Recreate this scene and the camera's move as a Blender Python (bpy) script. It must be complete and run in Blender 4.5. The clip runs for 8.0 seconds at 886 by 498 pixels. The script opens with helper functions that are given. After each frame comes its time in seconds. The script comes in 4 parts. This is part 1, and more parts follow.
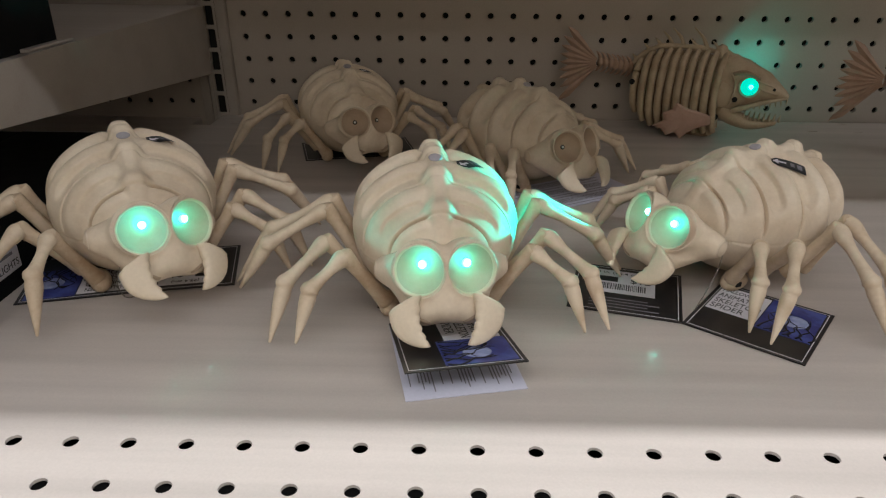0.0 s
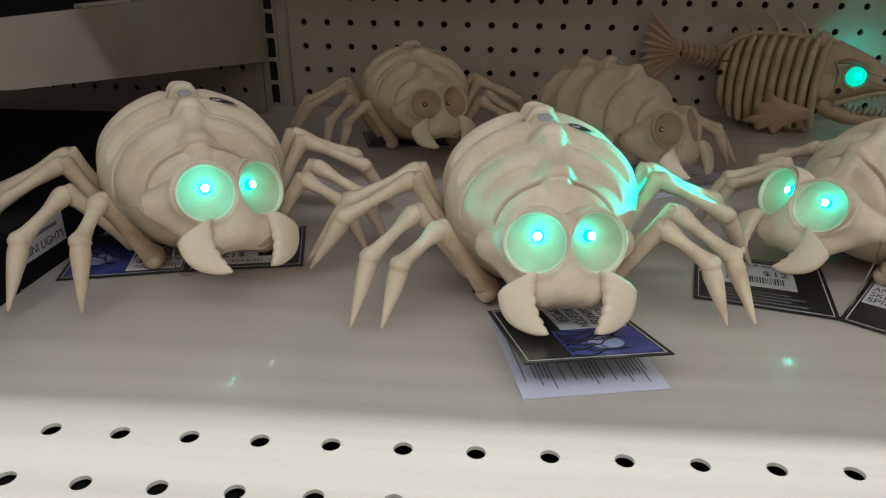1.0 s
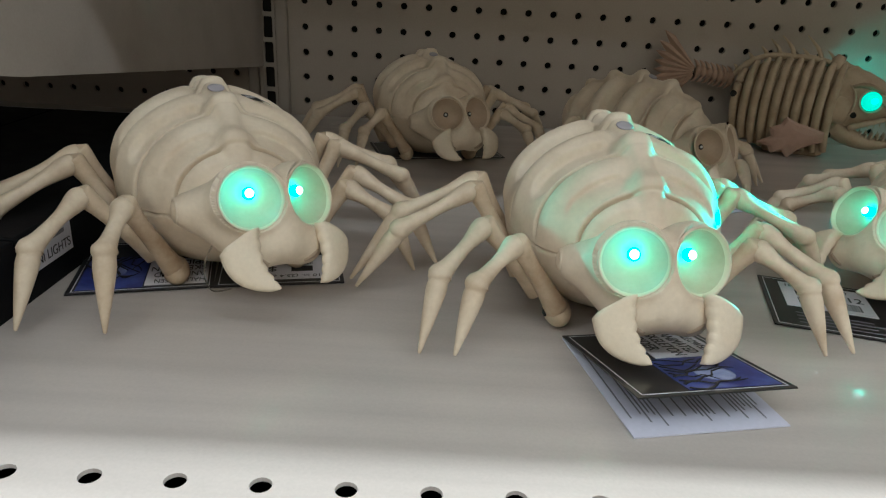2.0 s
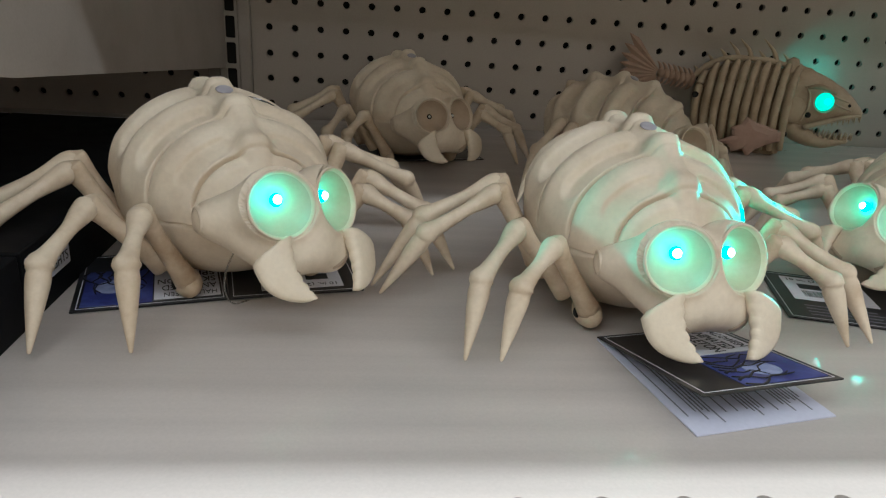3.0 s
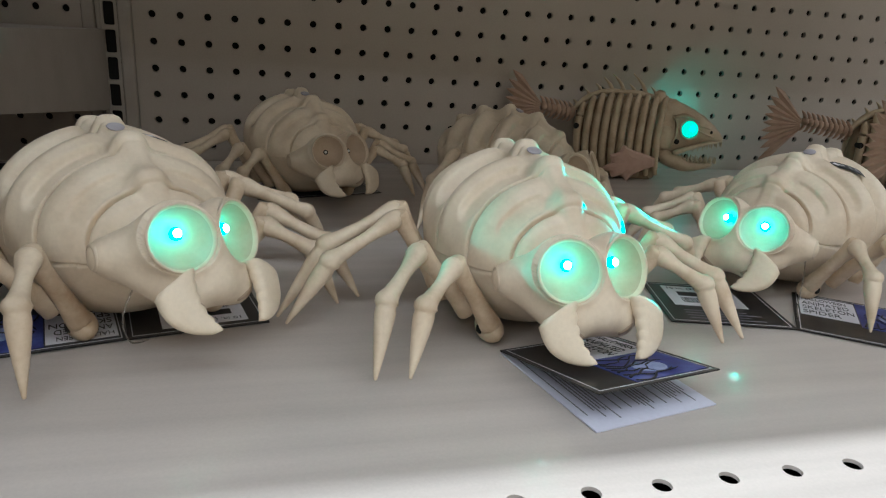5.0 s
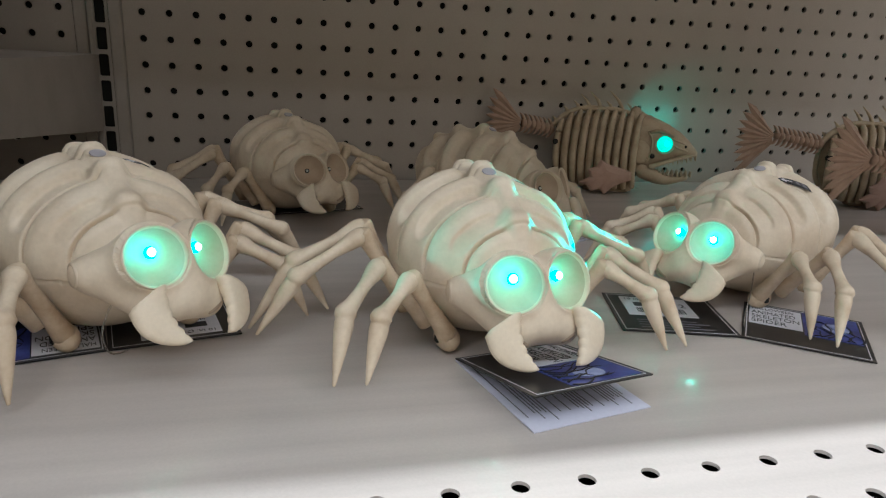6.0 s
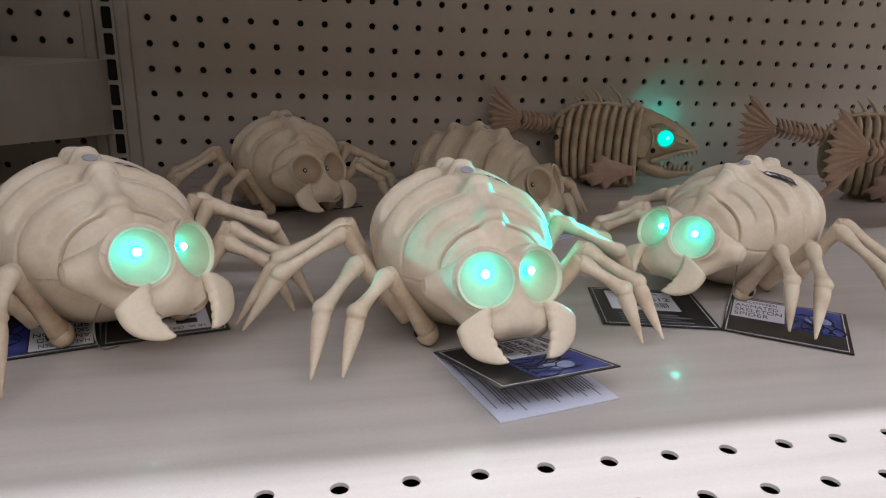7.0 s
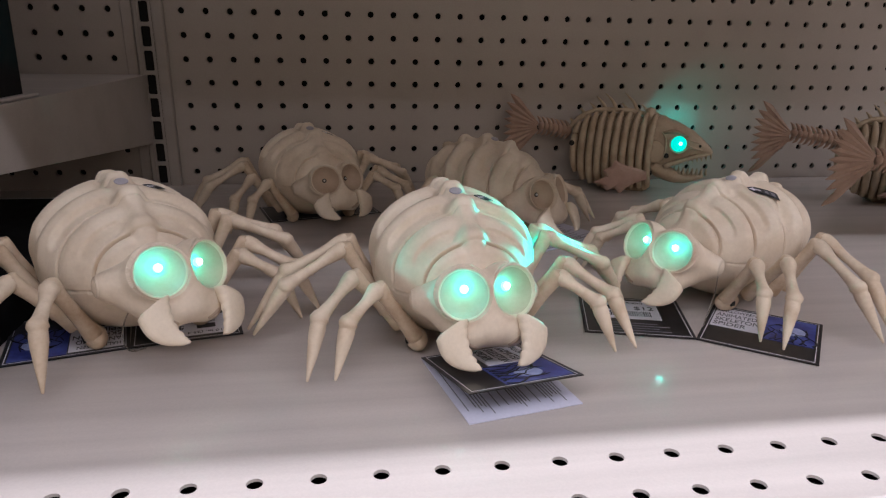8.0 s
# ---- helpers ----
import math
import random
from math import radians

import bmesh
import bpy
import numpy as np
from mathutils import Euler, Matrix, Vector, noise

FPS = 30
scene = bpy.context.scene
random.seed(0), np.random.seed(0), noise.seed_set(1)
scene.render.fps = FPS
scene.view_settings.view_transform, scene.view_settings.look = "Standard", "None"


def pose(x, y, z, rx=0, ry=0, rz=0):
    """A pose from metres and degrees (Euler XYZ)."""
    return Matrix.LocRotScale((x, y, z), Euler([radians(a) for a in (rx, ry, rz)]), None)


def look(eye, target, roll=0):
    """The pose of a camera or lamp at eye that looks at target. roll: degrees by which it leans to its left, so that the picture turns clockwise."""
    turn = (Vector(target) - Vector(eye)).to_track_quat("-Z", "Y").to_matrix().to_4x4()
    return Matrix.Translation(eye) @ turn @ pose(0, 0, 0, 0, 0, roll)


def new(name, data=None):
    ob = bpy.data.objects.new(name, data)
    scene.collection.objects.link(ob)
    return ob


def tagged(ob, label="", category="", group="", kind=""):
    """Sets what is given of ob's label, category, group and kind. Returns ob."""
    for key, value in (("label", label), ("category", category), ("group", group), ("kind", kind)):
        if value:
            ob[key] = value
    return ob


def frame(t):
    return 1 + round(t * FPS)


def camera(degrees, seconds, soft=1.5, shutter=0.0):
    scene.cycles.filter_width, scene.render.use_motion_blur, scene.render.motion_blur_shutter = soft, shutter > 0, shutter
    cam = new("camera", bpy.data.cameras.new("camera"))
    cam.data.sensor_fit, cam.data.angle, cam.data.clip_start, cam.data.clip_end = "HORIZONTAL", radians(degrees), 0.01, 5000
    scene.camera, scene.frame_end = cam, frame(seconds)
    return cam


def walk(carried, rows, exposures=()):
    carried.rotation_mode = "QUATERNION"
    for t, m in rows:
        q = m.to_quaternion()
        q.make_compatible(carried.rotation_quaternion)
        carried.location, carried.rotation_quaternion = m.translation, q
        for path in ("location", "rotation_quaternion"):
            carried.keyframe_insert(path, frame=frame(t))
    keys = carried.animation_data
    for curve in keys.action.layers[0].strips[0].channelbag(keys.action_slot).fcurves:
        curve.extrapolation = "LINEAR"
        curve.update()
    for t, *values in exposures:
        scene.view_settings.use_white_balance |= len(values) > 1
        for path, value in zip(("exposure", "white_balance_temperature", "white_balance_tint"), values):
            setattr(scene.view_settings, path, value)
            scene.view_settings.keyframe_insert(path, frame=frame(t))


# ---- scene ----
cam = camera(65.78, 8.0, soft=1.2)
PATH = [
    (0, (0.2427, -0.8149, 0.2044), (0.2103, 0.9975, -0.6407), 0.54),
    (0.5, (0.2357, -0.7953, 0.185), (0.1603, 1.0219, -0.647), 0.25),
    (1, (0.2032, -0.7735, 0.1575), (0.0868, 1.0633, -0.6253), 0.77),
    (1.5, (0.1763, -0.7565, 0.1464), (0.11, 1.1018, -0.59), 2.10),
    (3, (0.1074, -0.7383, 0.138), (0.3184, 1.1205, -0.5693), 4.05),
    (3.5, (0.097, -0.735, 0.1355), (0.4355, 1.119, -0.5341), 4.09),
    (4, (0.0953, -0.7251, 0.1287), (0.5129, 1.124, -0.5089), 3.67),
    (4.5, (0.0956, -0.7359, 0.1303), (0.5512, 1.1061, -0.5016), 3.71),
    (5, (0.1046, -0.7497, 0.1349), (0.6004, 1.0984, -0.4468), 3.67),
    (6.5, (0.1279, -0.7841, 0.1472), (0.5962, 1.08, -0.4059), 2.56),
    (7, (0.1398, -0.7899, 0.1489), (0.5626, 1.0813, -0.4168), 2.02),
    (7.5, (0.1536, -0.8058, 0.1661), (0.5031, 1.0696, -0.4343), 1.71),
    (8, (0.1645, -0.8244, 0.1732), (0.456, 1.0619, -0.424), 1.10),
]
walk(cam, [(t, look(eye, target, roll)) for t, eye, target, roll in PATH], exposures=[(0, -0.14, 6450, 1), (1.5, -0.06, 6100, -8), (3, 0.12, 5950, -5), (4.5, 0.15, 5850, -5), (6.5, 0.14, 5950, 0), (8, 0.04, 6050, 12)])

# ---- light ----
world = bpy.data.worlds.new("store_air")
scene.world = world
world.use_nodes = True
world.node_tree.nodes["Background"].inputs[0].default_value = (1.0, 0.88, 0.78, 1)
world.node_tree.nodes["Background"].inputs[1].default_value = 0.014


def tube_lamp(y, z, watts, length=9.0, width=0.06, color=(1.0, 0.965, 1.05)):
    """A fluorescent row along the aisle, shining down."""
    data = bpy.data.lights.new("ceiling_tube", "AREA")
    data.shape, data.size, data.size_y, data.energy, data.color = "RECTANGLE", length, width, watts, color
    ob = new("ceiling_tube", data)
    ob.matrix_world = Matrix.Translation((0.3, y, z))
    return ob


WARM = (1.0, 0.82, 0.65)
tube_lamp(-0.812, 2.30, 135, width=0.04)
for row in (-0.96, -1.10, -1.24):
    tube_lamp(row, 2.30, 9, width=0.02)
tube_lamp(-2.00, 2.30, 86)
tube_lamp(-3.70, 2.30, 36)
tube_lamp(-6.50, 2.30, 78, color=WARM)
tube_lamp(-9.50, 2.30, 128, color=WARM)

# ---- materials ----


def material(name, color, rough=0.5, dark=None, scale=40.0, fine=400.0, bump=0.15, metal=0.0, coat=0.0, amount=0.5, sss=0.0, random_tint=0.0):
    """A painted or plastic surface: base colour, broad stains of a second colour, fine grain in colour, gloss and relief."""
    m = bpy.data.materials.new(name)
    m.use_nodes = True
    nt = m.node_tree
    bsdf = nt.nodes["Principled BSDF"]
    tc = nt.nodes.new("ShaderNodeTexCoord")
    n1 = nt.nodes.new("ShaderNodeTexNoise")
    n1.inputs["Scale"].default_value, n1.inputs["Detail"].default_value, n1.inputs["Roughness"].default_value = scale, 5, 0.6
    n2 = nt.nodes.new("ShaderNodeTexNoise")
    n2.inputs["Scale"].default_value, n2.inputs["Detail"].default_value = fine, 3
    for n in (n1, n2):
        nt.links.new(tc.outputs["Object"], n.inputs["Vector"])
    ramp = nt.nodes.new("ShaderNodeMapRange")
    ramp.inputs["From Min"].default_value, ramp.inputs["From Max"].default_value = 0.42, 0.72
    ramp.inputs["To Max"].default_value = amount
    nt.links.new(n1.outputs["Fac"], ramp.inputs["Value"])
    mix = nt.nodes.new("ShaderNodeMix")
    mix.data_type = "RGBA"
    mix.inputs["A"].default_value = (*color, 1)
    mix.inputs["B"].default_value = (*(dark or [c * 0.7 for c in color]), 1)
    nt.links.new(ramp.outputs["Result"], mix.inputs["Factor"])
    grain = nt.nodes.new("ShaderNodeMix")
    grain.data_type, grain.blend_type = "RGBA", "MULTIPLY"
    grain.inputs["Factor"].default_value = 0.18
    nt.links.new(mix.outputs["Result"], grain.inputs["A"])
    nt.links.new(n2.outputs["Color"], grain.inputs["B"])
    desat = nt.nodes.new("ShaderNodeRGBToBW")
    nt.links.new(n2.outputs["Color"], desat.inputs["Color"])
    nt.links.new(desat.outputs["Val"], grain.inputs["B"])
    out = grain.outputs["Result"]
    if random_tint:
        info = nt.nodes.new("ShaderNodeObjectInfo")
        hsv = nt.nodes.new("ShaderNodeHueSaturation")
        mr = nt.nodes.new("ShaderNodeMapRange")
        mr.inputs["To Min"].default_value, mr.inputs["To Max"].default_value = 1 - random_tint, 1 + random_tint
        nt.links.new(info.outputs["Random"], mr.inputs["Value"])
        nt.links.new(mr.outputs["Result"], hsv.inputs["Value"])
        nt.links.new(out, hsv.inputs["Color"])
        out = hsv.outputs["Color"]
    nt.links.new(out, bsdf.inputs["Base Color"])
    rr = nt.nodes.new("ShaderNodeMapRange")
    rr.inputs["To Min"].default_value, rr.inputs["To Max"].default_value = rough * 0.8, min(1, rough * 1.25)
    nt.links.new(n1.outputs["Fac"], rr.inputs["Value"])
    nt.links.new(rr.outputs["Result"], bsdf.inputs["Roughness"])
    bsdf.inputs["Metallic"].default_value = metal
    bsdf.inputs["Coat Weight"].default_value = coat
    bsdf.inputs["Coat Roughness"].default_value = 0.06
    if sss:
        bsdf.inputs["Subsurface Weight"].default_value = sss
        bsdf.inputs["Subsurface Radius"].default_value = (0.004, 0.003, 0.0015)
        bsdf.inputs["Subsurface Scale"].default_value = 1.0
    bp = nt.nodes.new("ShaderNodeBump")
    bp.inputs["Strength"].default_value, bp.inputs["Distance"].default_value = bump, 0.0006
    add = nt.nodes.new("ShaderNodeMath")
    nt.links.new(n1.outputs["Fac"], add.inputs[0])
    nt.links.new(n2.outputs["Fac"], add.inputs[1])
    nt.links.new(add.outputs[0], bp.inputs["Height"])
    nt.links.new(bp.outputs["Normal"], bsdf.inputs["Normal"])
    return m


def glowing(name, color, strength):
    m = bpy.data.materials.new(name)
    m.use_nodes = True
    b = m.node_tree.nodes["Principled BSDF"]
    b.inputs["Base Color"].default_value = (*color, 1)
    b.inputs["Emission Color"].default_value = (*color, 1)
    b.inputs["Emission Strength"].default_value = strength
    b.inputs["Roughness"].default_value = 0.2
    return m


BONE = material("bone_plastic", (0.77, 0.655, 0.505), 0.48, (0.50, 0.36, 0.23), 26, 500, 0.14, amount=0.62, random_tint=0.05)
BONE_LEG = material("leg_plastic", (0.74, 0.615, 0.46), 0.48, (0.40, 0.25, 0.13), 45, 500, 0.12, amount=0.6, random_tint=0.05)
BONE_COXA = material("coxa_plastic", (0.70, 0.56, 0.40), 0.5, (0.38, 0.24, 0.13), 50, 500, 0.12, amount=0.8)
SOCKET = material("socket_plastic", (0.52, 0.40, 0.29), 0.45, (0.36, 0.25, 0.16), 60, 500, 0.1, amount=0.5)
CLAW = material("claw_plastic", (0.78, 0.66, 0.50), 0.42, (0.6, 0.44, 0.28), 60, 600, 0.12, amount=0.3)
# Brown wash, made darker for the shade in the gaps between ribs.
FISH_WASH_SHADE = material("fish_wash_shade_plastic", (0.34, 0.25, 0.16), 0.55, (0.20, 0.135, 0.08), 40, 400, 0.3, amount=0.8)
FIN_PALE = material("pale_fin_plastic", (0.50, 0.33, 0.26), 0.5, (0.34, 0.20, 0.15), 50, 400, 0.3, amount=0.6)
FISHRIB = material("fish_rib_plastic", (0.52, 0.415, 0.285), 0.5, (0.30, 0.20, 0.115), 55, 400, 0.3, amount=0.6)
FIN = material("fin_plastic", (0.42, 0.28, 0.20), 0.5, (0.26, 0.16, 0.11), 50, 400, 0.3, amount=0.7)
SHELF = material("shelf_enamel", (0.55, 0.49, 0.445), 0.30, (0.50, 0.445, 0.40), 9, 900, 0.02, coat=0.35, amount=0.4)
BOARD = material("board_enamel", (0.46, 0.405, 0.35), 0.5, (0.41, 0.355, 0.305), 7, 700, 0.08, amount=0.6)
STEEL = material("upright_enamel", (0.42, 0.375, 0.33), 0.42, (0.30, 0.25, 0.2), 14, 700, 0.05, amount=0.5)
# Near-black that stands in for the shade inside holes, slots and sockets.
HOLE_SHADE = material("hole_shade_black", (0.012, 0.011, 0.010), 0.9, amount=0.2)
BLACK = material("black_card", (0.012, 0.012, 0.013), 0.35, (0.02, 0.02, 0.022), 60, 500, 0.05, coat=0.2, amount=0.5)
CARTON = material("black_carton_board", (0.006, 0.006, 0.007), 0.6, (0.010, 0.010, 0.012), 60, 500, 0.05, amount=0.5)
CARTON.node_tree.nodes["Principled BSDF"].inputs["Specular IOR Level"].default_value = 0.12
WHITE = material("white_card", (0.72, 0.70, 0.74), 0.5, (0.62, 0.6, 0.64), 30, 500, 0.04, amount=0.4)
NYLON = material("clear_nylon", (0.8, 0.78, 0.74), 0.15, amount=0.1)
NYLON.node_tree.nodes["Principled BSDF"].inputs["Transmission Weight"].default_value = 0.9
PAPER = material("coated_paper", (0.66, 0.65, 0.76), 0.45, (0.6, 0.59, 0.7), 30, 500, 0.04, amount=0.4)
INK = material("black_ink", (0.015, 0.015, 0.017), 0.5, amount=0.2)
GREYINK = material("grey_ink", (0.22, 0.21, 0.24), 0.6, amount=0.3)
BLUE = material("blue_night_print", (0.03, 0.04, 0.20), 0.35, (0.10, 0.14, 0.45), 90, 300, 0.02, amount=0.9)
MOON = material("moon_print", (0.35, 0.40, 0.62), 0.35, (0.12, 0.16, 0.4), 120, 300, 0.02, amount=0.8)
PATCH = material("grey_sensor_patch", (0.42, 0.39, 0.42), 0.35, amount=0.4)
CHROME = material("led_dome", (0.75, 0.75, 0.72), 0.08, amount=0.1)
GREEN = (0.0, 0.95, 0.84)
LED_ON = glowing("lit_green_led", (0.05, 0.95, 0.78), 19.0)
# White glow that imitates the bloom at the middle of a lit LED.
LED_BLOOM = glowing("led_bloom_white", (0.85, 1.0, 0.97), 7.0)
FLOORM = material("store_floor", (0.45, 0.42, 0.38), 0.3, amount=0.4, scale=3, fine=80)
WALLM = material("store_wall", (0.5, 0.47, 0.43), 0.7, amount=0.4, scale=3, fine=80)

# ---- mesh helpers ----


def solid(name, verts, faces, mat, parent=None, label="", smooth=True, m=None):
    me = bpy.data.meshes.new(name)
    me.from_pydata([tuple(v) for v in verts], [], faces)
    bm = bmesh.new()
    bm.from_mesh(me)
    if not smooth:
        bmesh.ops.remove_doubles(bm, verts=bm.verts, dist=0.00002)
    bmesh.ops.recalc_face_normals(bm, faces=bm.faces)
    bm.to_mesh(me)
    bm.free()
    if smooth:
        me.polygons.foreach_set("use_smooth", [True] * len(me.polygons))
    me.materials.append(mat)
    ob = new(name, me)
    if parent:
        ob.parent = parent
    if m is not None:
        ob.matrix_local = m
    if label:
        tagged(ob, label)
    return ob


def part(name, bm, mat, parent=None, label="", smooth=False, m=None):
    me = bpy.data.meshes.new(name)
    bmesh.ops.recalc_face_normals(bm, faces=bm.faces)
    bm.to_mesh(me)
    bm.free()
    if smooth:
        me.polygons.foreach_set("use_smooth", [True] * len(me.polygons))
    me.materials.append(mat)
    ob = new(name, me)
    if parent:
        ob.parent = parent
    if m is not None:
        ob.matrix_local = m
    if label:
        tagged(ob, label)
    return ob


def box_bm(lo, hi, bevel=0.0, bm=None):
    bm = bm or bmesh.new()
    lo, hi = Vector(lo), Vector(hi)
    made = bmesh.ops.create_cube(bm, size=1, matrix=Matrix.Translation((lo + hi) / 2) @ Matrix.Diagonal((*(hi - lo), 1)))
    if bevel:
        edges = list({e for v in made["verts"] for e in v.link_edges})
        bmesh.ops.bevel(bm, geom=edges, offset=bevel, segments=2, affect="EDGES", profile=0.5)
    return bm


def smooth_path(pts, radii, steps):
    """Catmull-Rom through points and radii."""
    p = [Vector(q) for q in pts]
    out, rad = [], []
    for i in range(len(p) - 1):
        a, b, c, d = p[max(i - 1, 0)], p[i], p[i + 1], p[min(i + 2, len(p) - 1)]
        ra, rb, rc, rd = radii[max(i - 1, 0)], radii[i], radii[i + 1], radii[min(i + 2, len(p) - 1)]
        for k in range(steps):
            t = k / steps
            out.append(0.5 * (2 * b + (c - a) * t + (2 * a - 5 * b + 4 * c - d) * t * t + (3 * b - a - 3 * c + d) * t ** 3))
            rad.append(max(0.0004, 0.5 * (2 * rb + (rc - ra) * t + (2 * ra - 5 * rb + 4 * rc - rd) * t * t + (3 * rb - ra - 3 * rc + rd) * t ** 3)))
    out.append(p[-1])
    rad.append(radii[-1])
    return out, rad


def tube_mesh(pts, radii, steps=4, n=10, flat=1.0):
    """A round, tapering limb along the points: verts and faces, closed at both ends."""
    path, rad = smooth_path(pts, radii, steps)
    verts, faces = [], []
    up = Vector((0.13, 0.21, 0.97))
    for i, (c, r) in enumerate(zip(path, rad)):
        d = (path[min(i + 1, len(path) - 1)] - path[max(i - 1, 0)]).normalized()
        s = d.cross(up)
        s = s.normalized() if s.length > 1e-4 else Vector((1, 0, 0))
        w = s.cross(d)
        for k in range(n):
            a = 2 * math.pi * k / n
            verts.append(c + s * (r * math.cos(a)) + w * (r * flat * math.sin(a)))
    for i in range(len(path) - 1):
        for k in range(n):
            faces.append((i * n + k, i * n + (k + 1) % n, (i + 1) * n + (k + 1) % n, (i + 1) * n + k))
    for ring, at in ((0, 0), (len(path) - 1, -1)):
        d = (path[at] - path[1 if at == 0 else -2]).normalized()
        verts.append(path[at] + d * rad[at] * 0.6)
        for k in range(n):
            faces.append((ring * n + k, ring * n + (k + 1) % n, len(verts) - 1))
    return verts, faces


def joined(parts):
    verts, faces = [], []
    for v, f in parts:
        faces += [tuple(i + len(verts) for i in q) for q in f]
        verts += list(v)
    return verts, faces


def ellipsoid_grid(n, rows, fn):
    """A closed round grid: fn(direction) gives the place."""
    verts, faces = [fn(Vector((0, 0, 1)))], []
    for i in range(1, rows):
        e = math.pi * i / rows
        for k in range(n):
            a = 2 * math.pi * k / n
            verts.append(fn(Vector((math.sin(e) * math.cos(a), math.sin(e) * math.sin(a), math.cos(e)))))
    verts.append(fn(Vector((0, 0, -1))))
    last = len(verts) - 1
    for k in range(n):
        faces.append((0, 1 + k, 1 + (k + 1) % n))
        faces.append((last, last - n + (k + 1) % n, last - n + k))
    for i in range(rows - 2):
        for k in range(n):
            faces.append((1 + i * n + k, 1 + i * n + (k + 1) % n, 1 + (i + 1) * n + (k + 1) % n, 1 + (i + 1) * n + k))
    return verts, faces


def perforated(cells, depth):
    """A sheet in the xy plane with one hole in each cell (x0, x1, y0, y1, cx, cy, rx, ry), walls of the holes going down by depth."""
    verts, faces, n = [], [], 16
    for x0, x1, y0, y1, cx, cy, rx, ry in cells:
        b = len(verts)
        for k in range(n):
            a = 2 * math.pi * (k + 0.5) / n
            ca, sa = math.cos(a), math.sin(a)
            verts.append((cx + rx * ca, cy + ry * sa, 0))
        for k in range(n):
            a = 2 * math.pi * (k + 0.5) / n
            ca, sa = math.cos(a), math.sin(a)
            verts.append((cx + rx * ca, cy + ry * sa, -depth))
        corner = {2: (x1, y1), 6: (x0, y1), 10: (x0, y0), 14: (x1, y0)}
        for k in sorted(corner):
            verts.append((*corner[k], 0))
        o = b + 2 * n
        for k in range(n):
            faces.append((b + k, b + (k + 1) % n, b + n + (k + 1) % n, b + n + k))
        quads = [([14, 15, 0, 1], 3, 0), ([2, 3, 4, 5], 0, 1), ([6, 7, 8, 9], 1, 2), ([10, 11, 12, 13], 2, 3)]
        for ring, c0, c1 in quads:
            nxt = (ring[-1] + 1) % n
            faces.append((o + c0, o + c1, *[b + k for k in reversed(ring)]))
            faces.append((o + c1, b + nxt, b + ring[-1]))
    return verts, faces


def text_mesh(body, size, mat, parent, m, width=None, name="lettering"):
    cu = bpy.data.curves.new(name, "FONT")
    cu.body, cu.size, cu.align_x, cu.align_y, cu.extrude = body, size, "LEFT", "CENTER", 0.00005
    tmp = bpy.data.objects.new(name, cu)
    scene.collection.objects.link(tmp)
    me = bpy.data.meshes.new_from_object(tmp.evaluated_get(bpy.context.evaluated_depsgraph_get()))
    bpy.data.objects.remove(tmp)
    if width:
        xs = [v.co.x for v in me.vertices]
        k = width / max(1e-6, max(xs) - min(xs))
        for v in me.vertices:
            v.co.x *= k
    me.materials.clear()
    me.materials.append(mat)
    ob = new(name, me)
    ob.parent = parent
    ob.matrix_local = m
    return ob


# ---- the shelf, its back and the neighbouring bay ----
PITCH, LEANS, FOOT = 0.0254, 3.782, 0.0155
HOLE = 0.0034
BACK = pose(0, 0, 0, LEANS)


def empty(name, m=None, **tags):
    ob = new(name)
    if m is not None:
        ob.matrix_world = m
    return tagged(ob, **tags)


def pegboard(name, x_first, columns, rows, lo, hi, label):
    """Perforated back panel in the leaning plane: columns of holes from x_first, one inch apart."""
    cells = []
    h0 = FOOT - PITCH / 2
    for i in range(columns):
        for r in range(rows):
            x, h = x_first + i * PITCH, FOOT + r * PITCH
            cells.append((x - PITCH / 2, x + PITCH / 2, h - PITCH / 2, h + PITCH / 2, x, h, HOLE, HOLE))
    verts, faces = perforated(cells, 0.004)
    xl, xr, top = x_first - PITCH / 2, x_first + (columns - 0.5) * PITCH, h0 + rows * PITCH
    for a, b, c, d in ((lo, xl, h0, top), (xr, hi, h0, top), (lo, hi, -0.03, h0)):
        if b - a > 0.0005:
            k = len(verts)
            verts += [(a, c, 0), (b, c, 0), (b, d, 0), (a, d, 0)]
            faces.append((k, k + 1, k + 2, k + 3))
    turned = [Vector((x, -z, y)) for x, y, z in verts]
    ob = solid(name, turned, faces, BOARD, smooth=False, m=BACK)
    tagged(ob, label, "back panel", kind="structure")
    # Black sheet behind the panel, put there as the shade in its holes.
    back = part("panel_backing", box_bm((lo, 0.012, -0.03), (hi, 0.02, top)), HOLE_SHADE, ob)
    return ob


pegboard("wall_back", 0.0, 46, 20, -0.0174, 1.17, "beige enamelled steel pegboard behind the display shelf")
pegboard("wall_back_neighbour", -0.0746 - 17 * PITCH, 18, 20, -0.62, -0.0615, "shaded beige pegboard of the neighbouring bay")

upright = empty("upright_post", BACK, label="beige slotted steel upright between two shelf bays", category="shelving upright", kind="structure")
slots = []
for k in range(22):
    h = 0.0139 + (k - 1) * PITCH
    slots.append((-0.0440, -0.0295, h - PITCH / 2, h + PITCH / 2, -0.0372, h, 0.0048, 0.0106))


